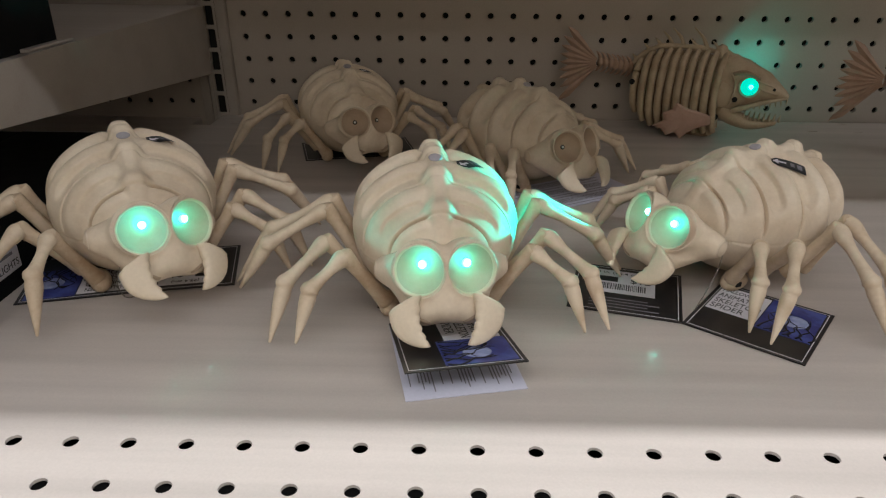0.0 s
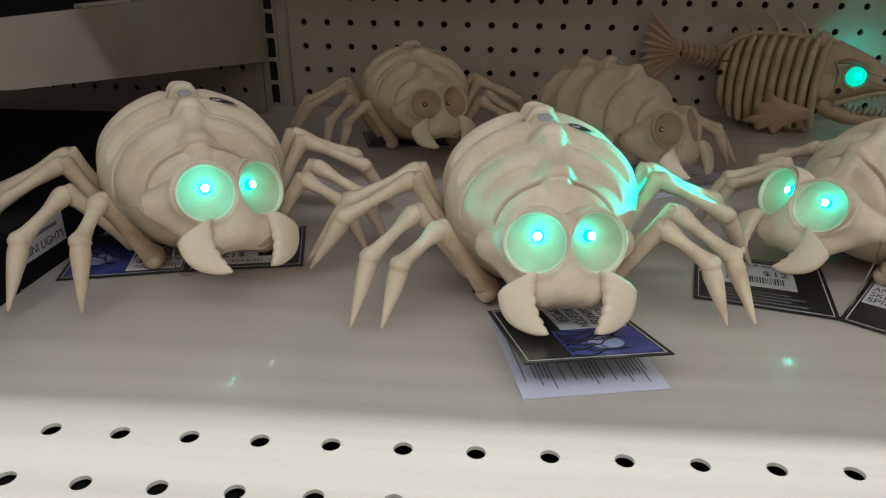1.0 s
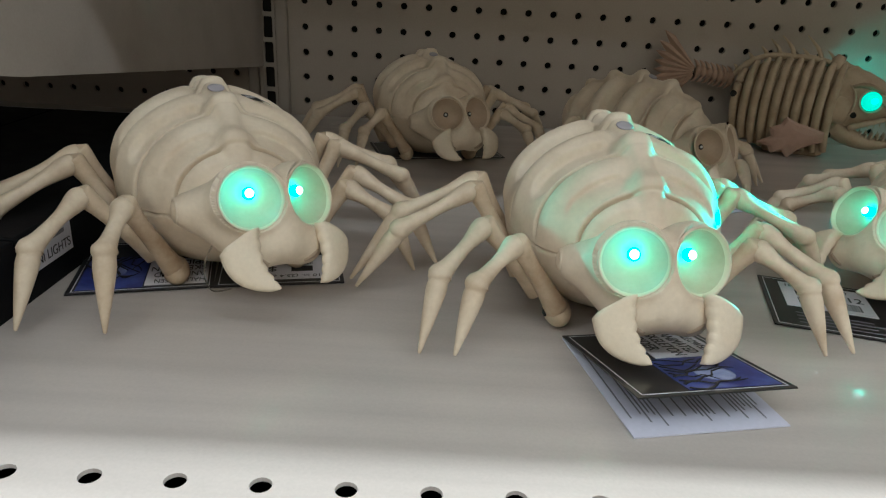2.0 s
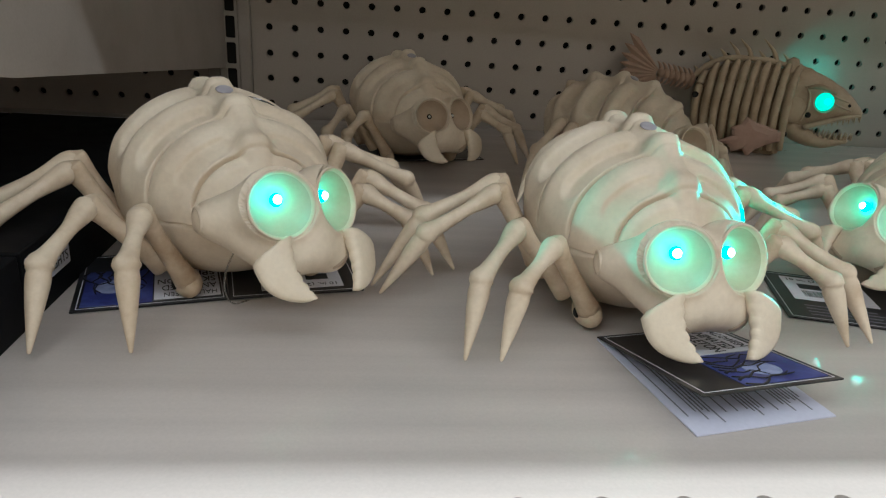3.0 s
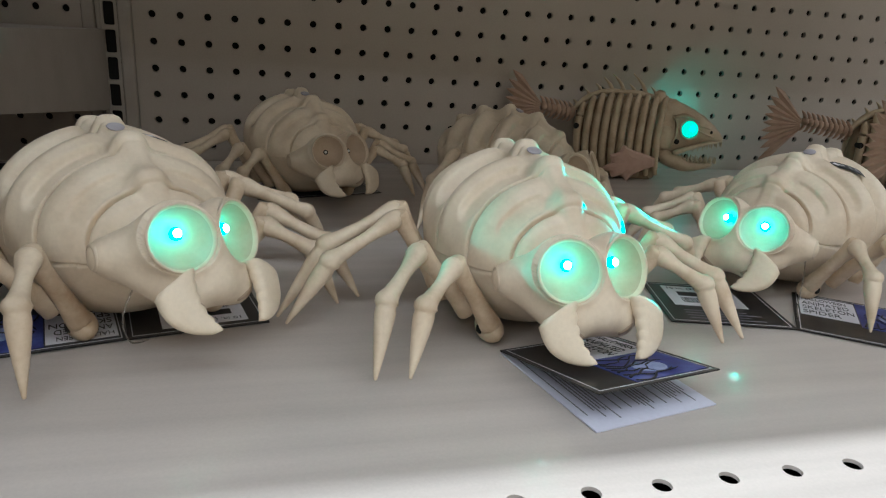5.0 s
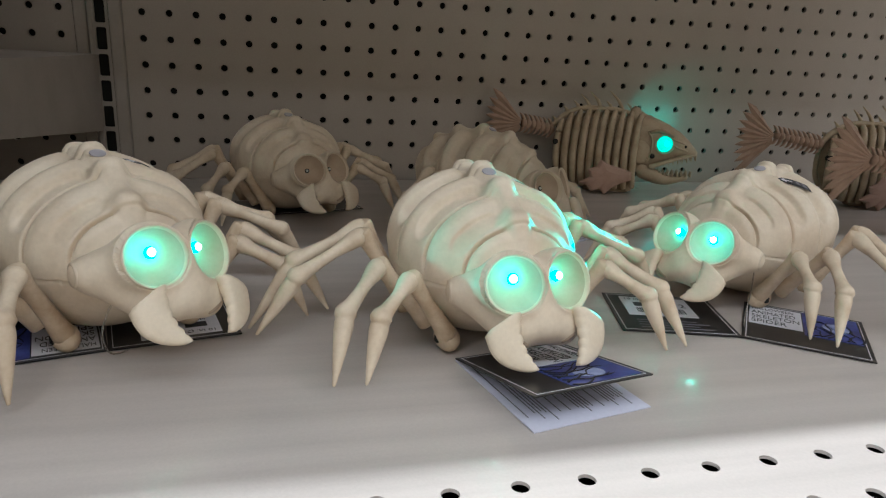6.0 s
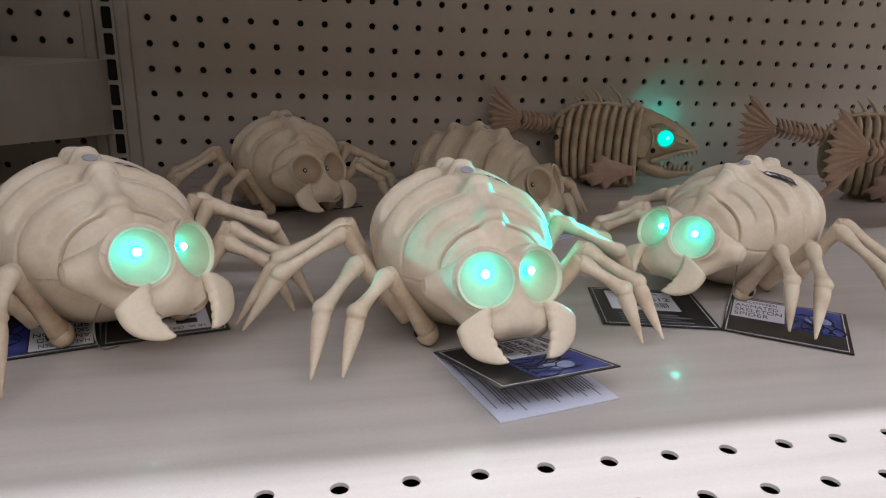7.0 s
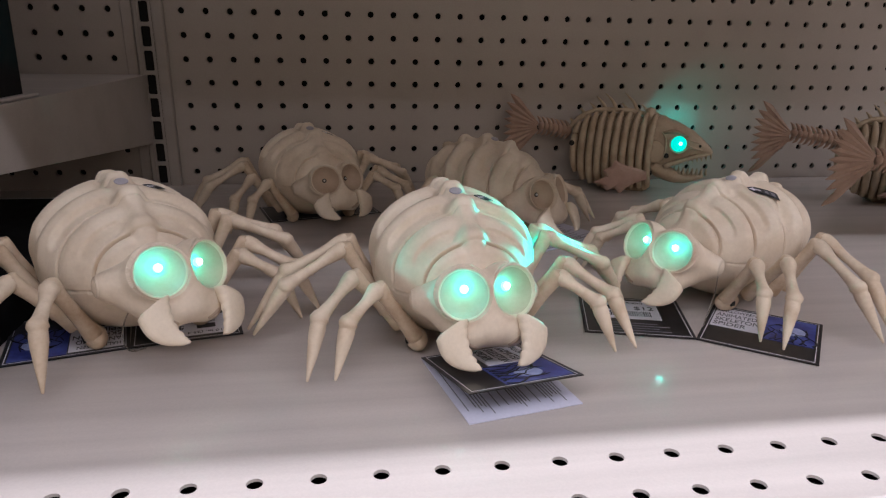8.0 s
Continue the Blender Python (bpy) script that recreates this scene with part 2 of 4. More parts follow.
def slotted(cells):
    verts, faces = [], []
    for x0, x1, y0, y1, cx, cy, rx, ry in cells:
        b = len(verts)
        c = 0.0012
        inner = [(cx - rx + c, cy - ry), (cx + rx - c, cy - ry), (cx + rx, cy - ry + c), (cx + rx, cy + ry - c), (cx + rx - c, cy + ry), (cx - rx + c, cy + ry), (cx - rx, cy + ry - c), (cx - rx, cy - ry + c)]
        for z in (0, -0.003):
            verts += [(x, y, z) for x, y in inner]
        verts += [(x0, y0, 0), (x1, y0, 0), (x1, y1, 0), (x0, y1, 0)]
        o = b + 16
        for k in range(8):
            faces.append((b + k, b + (k + 1) % 8, b + 8 + (k + 1) % 8, b + 8 + k))
        faces += [(o, o + 1, b + 1, b), (o + 1, b + 2, b + 1), (o + 1, o + 2, b + 3, b + 2), (o + 2, b + 4, b + 3), (o + 2, o + 3, b + 5, b + 4), (o + 3, b + 6, b + 5), (o + 3, o, b + 7, b + 6), (o, b, b + 7)]
    return verts, faces


v, f = slotted(slots)
solid("slotted_face", [Vector((x, -z - 0.006, y)) for x, y, z in v], f, STEEL, upright, smooth=False)
# Black block behind the slots, put there as the shade inside them.
part("post_core", box_bm((-0.0440, 0.004, -0.03), (-0.0295, 0.02, 0.52)), HOLE_SHADE, upright)
part("post_flange", box_bm((-0.0293, -0.0072, -0.03), (-0.0178, 0.01, 0.52), 0.0015), STEEL, upright)
part("post_flange", box_bm((-0.0485, -0.0055, -0.03), (-0.0442, 0.01, 0.52), 0.001), STEEL, upright)
part("post_flange", box_bm((-0.0612, -0.0035, -0.03), (-0.0500, 0.01, 0.52), 0.0015), STEEL, upright)

EDGE = -0.6205
XF = 0.1019


def main_shelf():
    thing = empty("display_shelf", label="glossy beige enamelled steel shelf with perforated front", category="shelf", kind="structure")
    cells = []
    for i in range(-6, 41):
        for y in (-0.5824, -0.6078):
            x = XF + i * PITCH
            cells.append((x - PITCH / 2, x + PITCH / 2, y - PITCH / 2, y + PITCH / 2, x, y, HOLE, HOLE))
    lo, hi = XF - 6.5 * PITCH, XF + 40.5 * PITCH
    for i in range(23):
        x = -0.0125 + i * 2 * PITCH
        cells.append((x - PITCH, x + PITCH, -0.052, -0.036, x, -0.044, 0.006, 0.0012))
        cells.append((x - PITCH, x + PITCH, -0.036, -0.002, x, -0.010, 0.006, 0.0012))
    v, f = perforated(cells, 0.0015)
    front, rear = -0.5824 + PITCH / 2, -0.052
    k = len(v)
    v += [(lo, front, 0), (hi, front, 0), (hi, rear, 0), (lo, rear, 0)]
    f.append((k, k + 1, k + 2, k + 3))
    # rolled front lip
    prof = [(-0.6078 - PITCH / 2, 0.0), (-0.6219, -0.0006), (-0.6234, -0.0022), (-0.6237, -0.006), (-0.6237, -0.034), (-0.618, -0.036)]
    for x in (lo, hi):
        v += [(x, y, z) for y, z in prof]
    b = k + 4
    for i in range(len(prof) - 1):
        f.append((b + i, b + len(prof) + i, b + len(prof) + i + 1, b + i + 1))
    solid("shelf_deck", v, f, SHELF, thing, smooth=False)
    # Black sheet under the deck, put there as the shade below its holes.
    part("shelf_underside", box_bm((lo, EDGE + 0.004, -0.034), (hi, -0.004, -0.030)), HOLE_SHADE, thing)
    return thing


main_shelf()


def light_bands(m, scale):
    """Faint bands of light along x put into an enamelled deck's colour, with slight shifts of gloss."""
    nt = m.node_tree
    bsdf = nt.nodes["Principled BSDF"]
    tc, mp, nz = nt.nodes.new("ShaderNodeTexCoord"), nt.nodes.new("ShaderNodeMapping"), nt.nodes.new("ShaderNodeTexNoise")
    mp.inputs["Scale"].default_value = (scale * 0.03, scale, scale)
    nz.inputs["Scale"].default_value, nz.inputs["Detail"].default_value = 1.0, 4
    nt.links.new(tc.outputs["Object"], mp.inputs["Vector"])
    nt.links.new(mp.outputs["Vector"], nz.inputs["Vector"])
    mr = nt.nodes.new("ShaderNodeMapRange")
    mr.inputs["From Min"].default_value, mr.inputs["From Max"].default_value = 0.3, 0.7
    mr.inputs["To Min"].default_value, mr.inputs["To Max"].default_value = 0.86, 1.08
    nt.links.new(nz.outputs["Fac"], mr.inputs["Value"])
    was = bsdf.inputs["Base Color"].links[0].from_socket
    mul = nt.nodes.new("ShaderNodeVectorMath")
    mul.operation = "SCALE"
    nt.links.new(was, mul.inputs[0])
    nt.links.new(mr.outputs["Result"], mul.inputs["Scale"])
    nt.links.new(mul.outputs["Vector"], bsdf.inputs["Base Color"])
    cr = nt.nodes.new("ShaderNodeMapRange")
    cr.inputs["To Min"].default_value, cr.inputs["To Max"].default_value = 0.015, 0.05
    nt.links.new(nz.outputs["Fac"], cr.inputs["Value"])
    nt.links.new(cr.outputs["Result"], bsdf.inputs["Coat Roughness"])


light_bands(SHELF, 55)

neighbour = empty("neighbour_shelf", label="beige steel shelf deck of the neighbouring bay", category="shelf", kind="structure")
part("shelf_deck", box_bm((-0.66, -0.611, -0.034), (-0.0625, -0.008, -0.002), 0.002), SHELF, neighbour)

raised = empty("raised_shelf", label="beige steel shelf on a tapering bracket in the neighbouring bay", category="shelf", kind="structure")
# tapering bracket plate: level top, bottom rising toward the aisle
bm = bmesh.new()
outline = [(-0.012, 0.050), (-0.012, 0.125), (-0.47, 0.127), (-0.485, 0.118), (-0.485, 0.100), (-0.43, 0.0915)]
rings = []
for x in (-0.0455, -0.0425):
    rings.append([bm.verts.new((x, y, z)) for y, z in outline])
for r in rings:
    bm.faces.new(r)
for i in range(len(outline)):
    j = (i + 1) % len(outline)
    bm.faces.new((rings[0][i], rings[0][j], rings[1][j], rings[1][i]))
part("bracket", bm, STEEL, raised)
for h in (0.062, 0.088, 0.112):
    part("hook", box_bm((-0.0446, -0.014, h), (-0.0434, 0.004, h + 0.012)), STEEL, raised)
part("shelf_deck", box_bm((-0.66, -0.60, 0.1215), (-0.0462, -0.014, 0.1255), 0.001), SHELF, raised)
part("edge_clip", box_bm((-0.058, -0.345, 0.126), (-0.0470, -0.285, 0.1285), 0.001), SHELF, raised)

# upper shelf over the display
upper = empty("upper_shelf", label="beige steel shelf above the display", category="shelf", kind="structure")
part("shelf_deck", box_bm((-0.028, -0.616, 0.460), (1.17, -0.05, 0.492), 0.002), SHELF, upper)
# Unseen slab over the neighbouring bay, added to keep the lamps off it.
side_shade_slab = empty("neighbour_shade_slab", label="unseen beige slab added to shade the neighbouring bay", category="shelf", kind="structure")
part("shelf_deck", box_bm((-0.70, -0.616, 0.460), (-0.047, -0.05, 0.492), 0.002), SHELF, side_shade_slab)

# the rest of the store, plain
for name, lo, hi, mat in (("floor", (-6, -12, -0.92), (6, 1.0, -0.9), FLOORM), ("ceiling", (-6, -12, 2.6), (6, 1.0, 2.62), WALLM), ("wall_south", (-6, -12.1, -0.9), (6, -12, 2.6), WALLM), ("wall_west", (-6.1, -12, -0.9), (-6, 1, 2.6), WALLM), ("wall_east", (6, -12, -0.9), (6.1, 1, 2.6), WALLM), ("wall_north", (-6, 0.12, -0.9), (6, 0.22, 2.6), WALLM)):
    tagged(part(name, box_bm(lo, hi), mat), "plain beige store " + name.split("_")[0], name.split("_")[0], kind="structure")

# ---- skeleton spiders ----
RIBS = 7.6


def body_place(d):
    """Skin of the abdomen for a direction: an egg with ribs, hollows between them and a knobbed spine."""
    ay = 0.062 if d.y > 0 else 0.060
    w = 0.0485 * (1 - 0.06 * d.y)
    up = 0.0405 if d.z > 0 else 0.0425
    p = Vector((w * d.x, 0.009 + ay * d.y, up * d.z))
    n = Vector((d.x / w, d.y / ay, d.z / up)).normalized()
    if d.z < 0:
        p.z = max(p.z, -0.0415)
    if d.z < -0.06:
        return p
    fade = min(1, max(0, (d.z + 0.06) / 0.2))
    s = math.acos(max(-1, min(1, -d.y))) / math.pi + 0.035 * (1 - d.z)
    u = (s * RIBS + 0.35) % 1.0
    side = abs(p.x)
    ring = w * math.sqrt(max(0.02, 1 - d.y * d.y))
    inner = min(0.0072, 0.24 * ring)
    near = 1 / (1 + math.exp(-(side - inner) / 0.0008))
    ends = min(1, max(0, (0.97 - abs(d.y)) / 0.10))
    flank = min(1, max(0, (d.z - 0.02) / 0.45))
    rear = min(1, max(0, (d.y + 0.55) / 0.6))
    # a thin cut at the front of each segment, a sunk finger-shaped hollow behind it, then a raised rail
    cut = -0.0044 * math.exp(-(min(u, 1 - u) / 0.032) ** 2)
    half = 0.5 * (0.90 * ring - inner)
    along = max(0.0, abs(side - (inner + 0.0012 + half)) - max(0.0, half - 0.005)) / 0.005
    across = abs(u - 0.31) / (0.23 + 0.03 * rear)
    inside = (along ** 2 + across ** 2) ** 0.5
    hollow = -(0.0024 + 0.0030 * rear) / (1 + math.exp((inside - 0.88) / 0.05)) * min(1, max(0.0, (d.y + 0.86) / 0.25)) * min(1, max(0.16, (d.z - 0.05) / 0.5))
    rail = (0.0014 + 0.0024 * rear) * math.exp(-(((u - 0.76)) / 0.20) ** 2) * (0.35 + 0.65 * flank)
    h = ((rail + cut * (0.55 + 0.45 * flank)) * (0.12 + 0.88 * near) + hollow) * fade * ends
    # the smooth pad that carries the sticker
    h *= 1 - math.exp(-(math.hypot(p.x - 0.0200, p.y - 0.0085) / 0.0125) ** 4)
    bead = math.exp(-((((u + 0.35) % 1.0) - 0.5) / 0.24) ** 2)
    ridge = math.exp(-(p.x / (0.0046 + 0.0024 * bead)) ** 4) * fade * ends * min(1, 0.6 + 1.3 * max(0, d.y + 0.85))
    knob = (0.0028 + 0.0056 * bead) * ridge
    return p + n * (h + knob)


def body_half(upper_half):
    n, rows = 140, 400
    verts, faces = ellipsoid_grid(n, rows, lambda d: body_place(Vector((d.x, d.z, d.y))))
    keep_v, keep_f, index = [], [], {}
    for q in faces:
        mid = sum((verts[i] for i in q), Vector()) / len(q)
        if mid.z > -0.004 if upper_half else mid.z < 0.006:
            for i in q:
                if i not in index:
                    index[i] = len(keep_v)
                    c = verts[i].copy()
                    if upper_half:
                        c.z = max(c.z, -0.0041)
                    elif c.z > -0.0047:
                        c.x *= 0.975
                        c.y = 0.009 + (c.y - 0.009) * 0.975
                    keep_v.append(c)
            keep_f.append(tuple(index[i] for i in q))
    return keep_v, keep_f


BODY_UP, BODY_LOW = body_half(True), body_half(False)


EYES = []
for sx in (-1, 1):
    a = Vector((sx * math.sin(radians(17)), -math.cos(radians(17)), math.tan(radians(20)))).normalized()
    EYES.append((Vector((sx * 0.0132, -0.0175, 0.0055)), a))
JAW = [Vector((sx * 0.0290, 0.0050, -0.0045)) for sx in (-1, 1)]


def skull_field(p):
    """Distance field of the skull: eye cups, cheeks running back to the jaw joints, muzzle and chin, blended; the sockets scooped out."""
    def ball(c, r):
        return np.linalg.norm(p - np.array(c), axis=1) - r

    def limb(a, b, ra, rb):
        a, b = np.array(a), np.array(b)
        ab = b - a
        t = np.clip(((p - a) @ ab) / (ab @ ab), 0, 1)
        return np.linalg.norm(p - a - t[:, None] * ab, axis=1) - (ra + (rb - ra) * t)

    def blend(a, b, k):
        h = np.clip(0.5 + 0.5 * (b - a) / k, 0, 1)
        return b + (a - b) * h - k * h * (1 - h)

    field = limb((0, 0.004, -0.004), (0, -0.008, -0.006), 0.0135, 0.0150)
    field = blend(field, limb((0, -0.0150, -0.0020), (0, -0.0200, -0.0128), 0.0105, 0.0086), 0.008)
    for sx in (-1, 1):
        field = blend(field, limb((sx * 0.0080, -0.0100, -0.0060), (sx * 0.0044, -0.0178, -0.0125), 0.0125, 0.0078), 0.009)
    for (e, a), j, sx in zip(EYES, JAW, (-1, 1)):
        field = blend(field, ball(e - a * 0.0050, 0.0158), 0.0035)
        field = blend(field, limb(e - a * 0.0090, j, 0.0136, 0.0078), 0.004)
        field = blend(field, limb((sx * 0.0235, 0.0035, -0.0085), (sx * 0.0115, -0.0185, -0.0165), 0.0068, 0.0088), 0.005)
    for (e, a), sx in zip(EYES, (-1, 1)):
        scoop = ball(e + a * 0.0045, 0.0138)
        field = -blend(-field, scoop, 0.0012)
    return field


def skull_mesh(n=190, rows=140):
    """The skull's skin, found along rays from its middle."""
    mid = np.array((0.0, -0.006, -0.006))
    verts, faces = ellipsoid_grid(n, rows, lambda d: Vector((d.x, d.z, d.y)))
    ways = np.array([tuple(v) for v in verts])
    reach = np.linspace(0.004, 0.052, 90)
    near, found = np.full(len(ways), 0.004), np.zeros(len(ways), bool)
    far = np.full(len(ways), 0.052)
    for r in reach[1:]:
        out = skull_field(mid + ways * r) > 0
        fresh = out & ~found
        far[fresh] = r
        found |= fresh
        near[~found] = r
    for k in range(12):
        half = (near + far) / 2
        out = skull_field(mid + ways * half[:, None]) > 0
        far = np.where(out, half, far)
        near = np.where(out, near, half)
    return [Vector(q) for q in mid + ways * near[:, None]], faces


HEAD = skull_mesh()
HEAD_POINTS = np.array([tuple(v) for v in HEAD[0]])


def skull_skin(p):
    """The point of the skull's skin nearest to p."""
    return Vector(HEAD_POINTS[np.argmin(np.linalg.norm(HEAD_POINTS - np.array(tuple(p)), axis=1))])


def eye_socket_mesh(e, a):
    """Rounded rim and the bowl inside it, turned about the axis a."""
    s = a.cross(Vector((0, 0, 1))).normalized()
    w = s.cross(a)
    prof = [(0.0141, 0.0012), (0.0139, 0.0019), (0.0135, 0.0021), (0.0130, 0.0016), (0.0123, 0.0000), (0.0115, -0.0018), (0.0100, -0.0040), (0.0080, -0.0059), (0.0060, -0.00715), (0.0040, -0.0080), (0.0020, -0.00845), (0.0005, -0.0086)]
    n, verts, faces = 56, [], []
    for r, t in prof:
        for k in range(n):
            b = 2 * math.pi * k / n
            verts.append(e + a * t + s * (r * math.cos(b)) + w * (r * math.sin(b)))
    for i in range(len(prof) - 1):
        for k in range(n):
            faces.append((i * n + k, i * n + (k + 1) % n, (i + 1) * n + (k + 1) % n, (i + 1) * n + k))
    faces.append(tuple((len(prof) - 1) * n + k for k in range(n)))
    return verts, faces


def lathe(c, a, prof, n):
    """A turned shape about the axis a at c: rows of (radius, rise), closed at its end."""
    s = a.cross(Vector((0.1, 0.2, 1))).normalized()
    w = s.cross(a)
    verts, faces = [], []
    for r, t in prof:
        for k in range(n):
            b = 2 * math.pi * k / n
            verts.append(c + a * t + s * (r * math.cos(b)) + w * (r * math.sin(b)))
    for i in range(len(prof) - 1):
        for k in range(n):
            faces.append((i * n + k, i * n + (k + 1) % n, (i + 1) * n + (k + 1) % n, (i + 1) * n + k))
    faces.append(tuple((len(prof) - 1) * n + k for k in range(n)))
    return verts, faces


def led_mesh(c, a, r):
    return ellipsoid_grid(14, 9, lambda d: c + d * r)


def claw_mesh(sx):
    """Pincer: a thick curved blade, serrated on its inner edge."""
    rows, cols = 24, 12
    root = Vector((sx * 0.0212, -0.0245, -0.0085))
    down = Vector((-sx * 0.0112, -0.0150, -0.0180))
    length = down.length
    ax = down.normalized()
    face = Vector((sx * 0.30, -0.80, 0.45))
    face = (face - ax * face.dot(ax)).normalized()
    across = ax.cross(face).normalized()
    if across.x * sx < 0:
        across = -across
    verts, faces = [], []
    for i in range(rows + 1):
        t = i / rows
        outer = 0.0098 * (1 - t) ** 0.55 * (1 + 0.35 * t) + 0.0004
        inner = -0.0092 * (1 - t) ** 0.8 - 0.0004
        if 0.1 < t < 0.9:
            inner += 0.0008 * (1 if (i % 4) == 0 else 0.35 if (i % 4) == 1 else 0) - 0.0003
        bow = 0.0040 * math.sin(math.pi * t)
        if i == 0:
            outer, inner = outer * 0.75, inner * 0.7
        thick = 0.0036 * (1 - 0.70 * t) + 0.0005
        for k in range(cols):
            a = 2 * math.pi * k / cols
            b = (outer + inner) / 2 + (outer - inner) / 2 * math.copysign(abs(math.cos(a)) ** 0.6, math.cos(a)) + bow
            verts.append(root + ax * (length * t) + across * b + face * (thick * math.copysign(abs(math.sin(a)) ** 0.7, math.sin(a))))
    for i in range(rows):
        for k in range(cols):
            faces.append((i * cols + k, i * cols + (k + 1) % cols, (i + 1) * cols + (k + 1) % cols, (i + 1) * cols + k))
    faces.append(tuple(range(cols)))
    faces.append(tuple(rows * cols + k for k in range(cols)))
    return verts, faces


def sticker_mesh(line, lift):
    """A thin printed piece on the dome of the abdomen: line gives (place along it, half width), from its tip."""
    verts, faces = [], []
    rows = []
    for (p, a), (q, b) in zip(line, line[1:]):
        rows += [(p + (q - p) * k / 5, a + (b - a) * k / 5) for k in range(5)]
    rows.append(line[-1])
    turn = radians(38)
    for p, half in rows:
        for k in range(7):
            across = half * (k / 3 - 1)
            x = 0.0200 + p * math.sin(turn) + across * math.cos(turn)
            y = 0.0085 + p * math.cos(turn) - across * math.sin(turn)
            dx, dy = x / 0.0485, (y - 0.009) / 0.062
            dz = math.sqrt(max(0.01, 1 - dx * dx - dy * dy))
            n = Vector((dx / 0.0485, dy / 0.062, dz / 0.0405)).normalized()
            verts.append(Vector((x, y, 0.0405 * dz)) + n * lift)
    for i in range(len(rows) - 1):
        for k in range(6):
            faces.append((i * 7 + k, i * 7 + k + 1, i * 7 + k + 8, i * 7 + k + 7))
    return verts, faces


def spine_pose(dy):
    """A pose on the crest of the spine, z along its normal."""
    p, q = [body_place(Vector((0, k, math.sqrt(1 - k * k)))) for k in (dy - 0.04, dy + 0.04)]
    ey = (q - p).normalized()
    ez = Vector((1, 0, 0)).cross(ey)
    m = Matrix((Vector((1, 0, 0)), ey, ez)).transposed().to_4x4()
    m.translation = body_place(Vector((0, dy, math.sqrt(1 - dy * dy)))) + ez * 0.0004
    return m


# legs, one side (x outward): root, knee, ankle, tip
LEGS = {
    "A": ((0.030, -0.030, 0.010), (0.0520, -0.0365, 0.0430), (0.0700, -0.0520, 0.0310), (0.0785, -0.0620, 0.0045)),
    "B": ((0.036, -0.016, 0.012), (0.0630, -0.0200, 0.0450), (0.0840, -0.0430, 0.0310), (0.0925, -0.0600, 0.0045)),
    "C": ((0.040, 0.006, 0.012), (0.0640, 0.0100, 0.0525), (0.0990, 0.0000, 0.0350), (0.1190, 0.0020, 0.0050)),
    "D": ((0.038, 0.022, 0.012), (0.0610, 0.0220, 0.0540), (0.0980, 0.0160, 0.0380), (0.1220, 0.0110, 0.0050)),
}


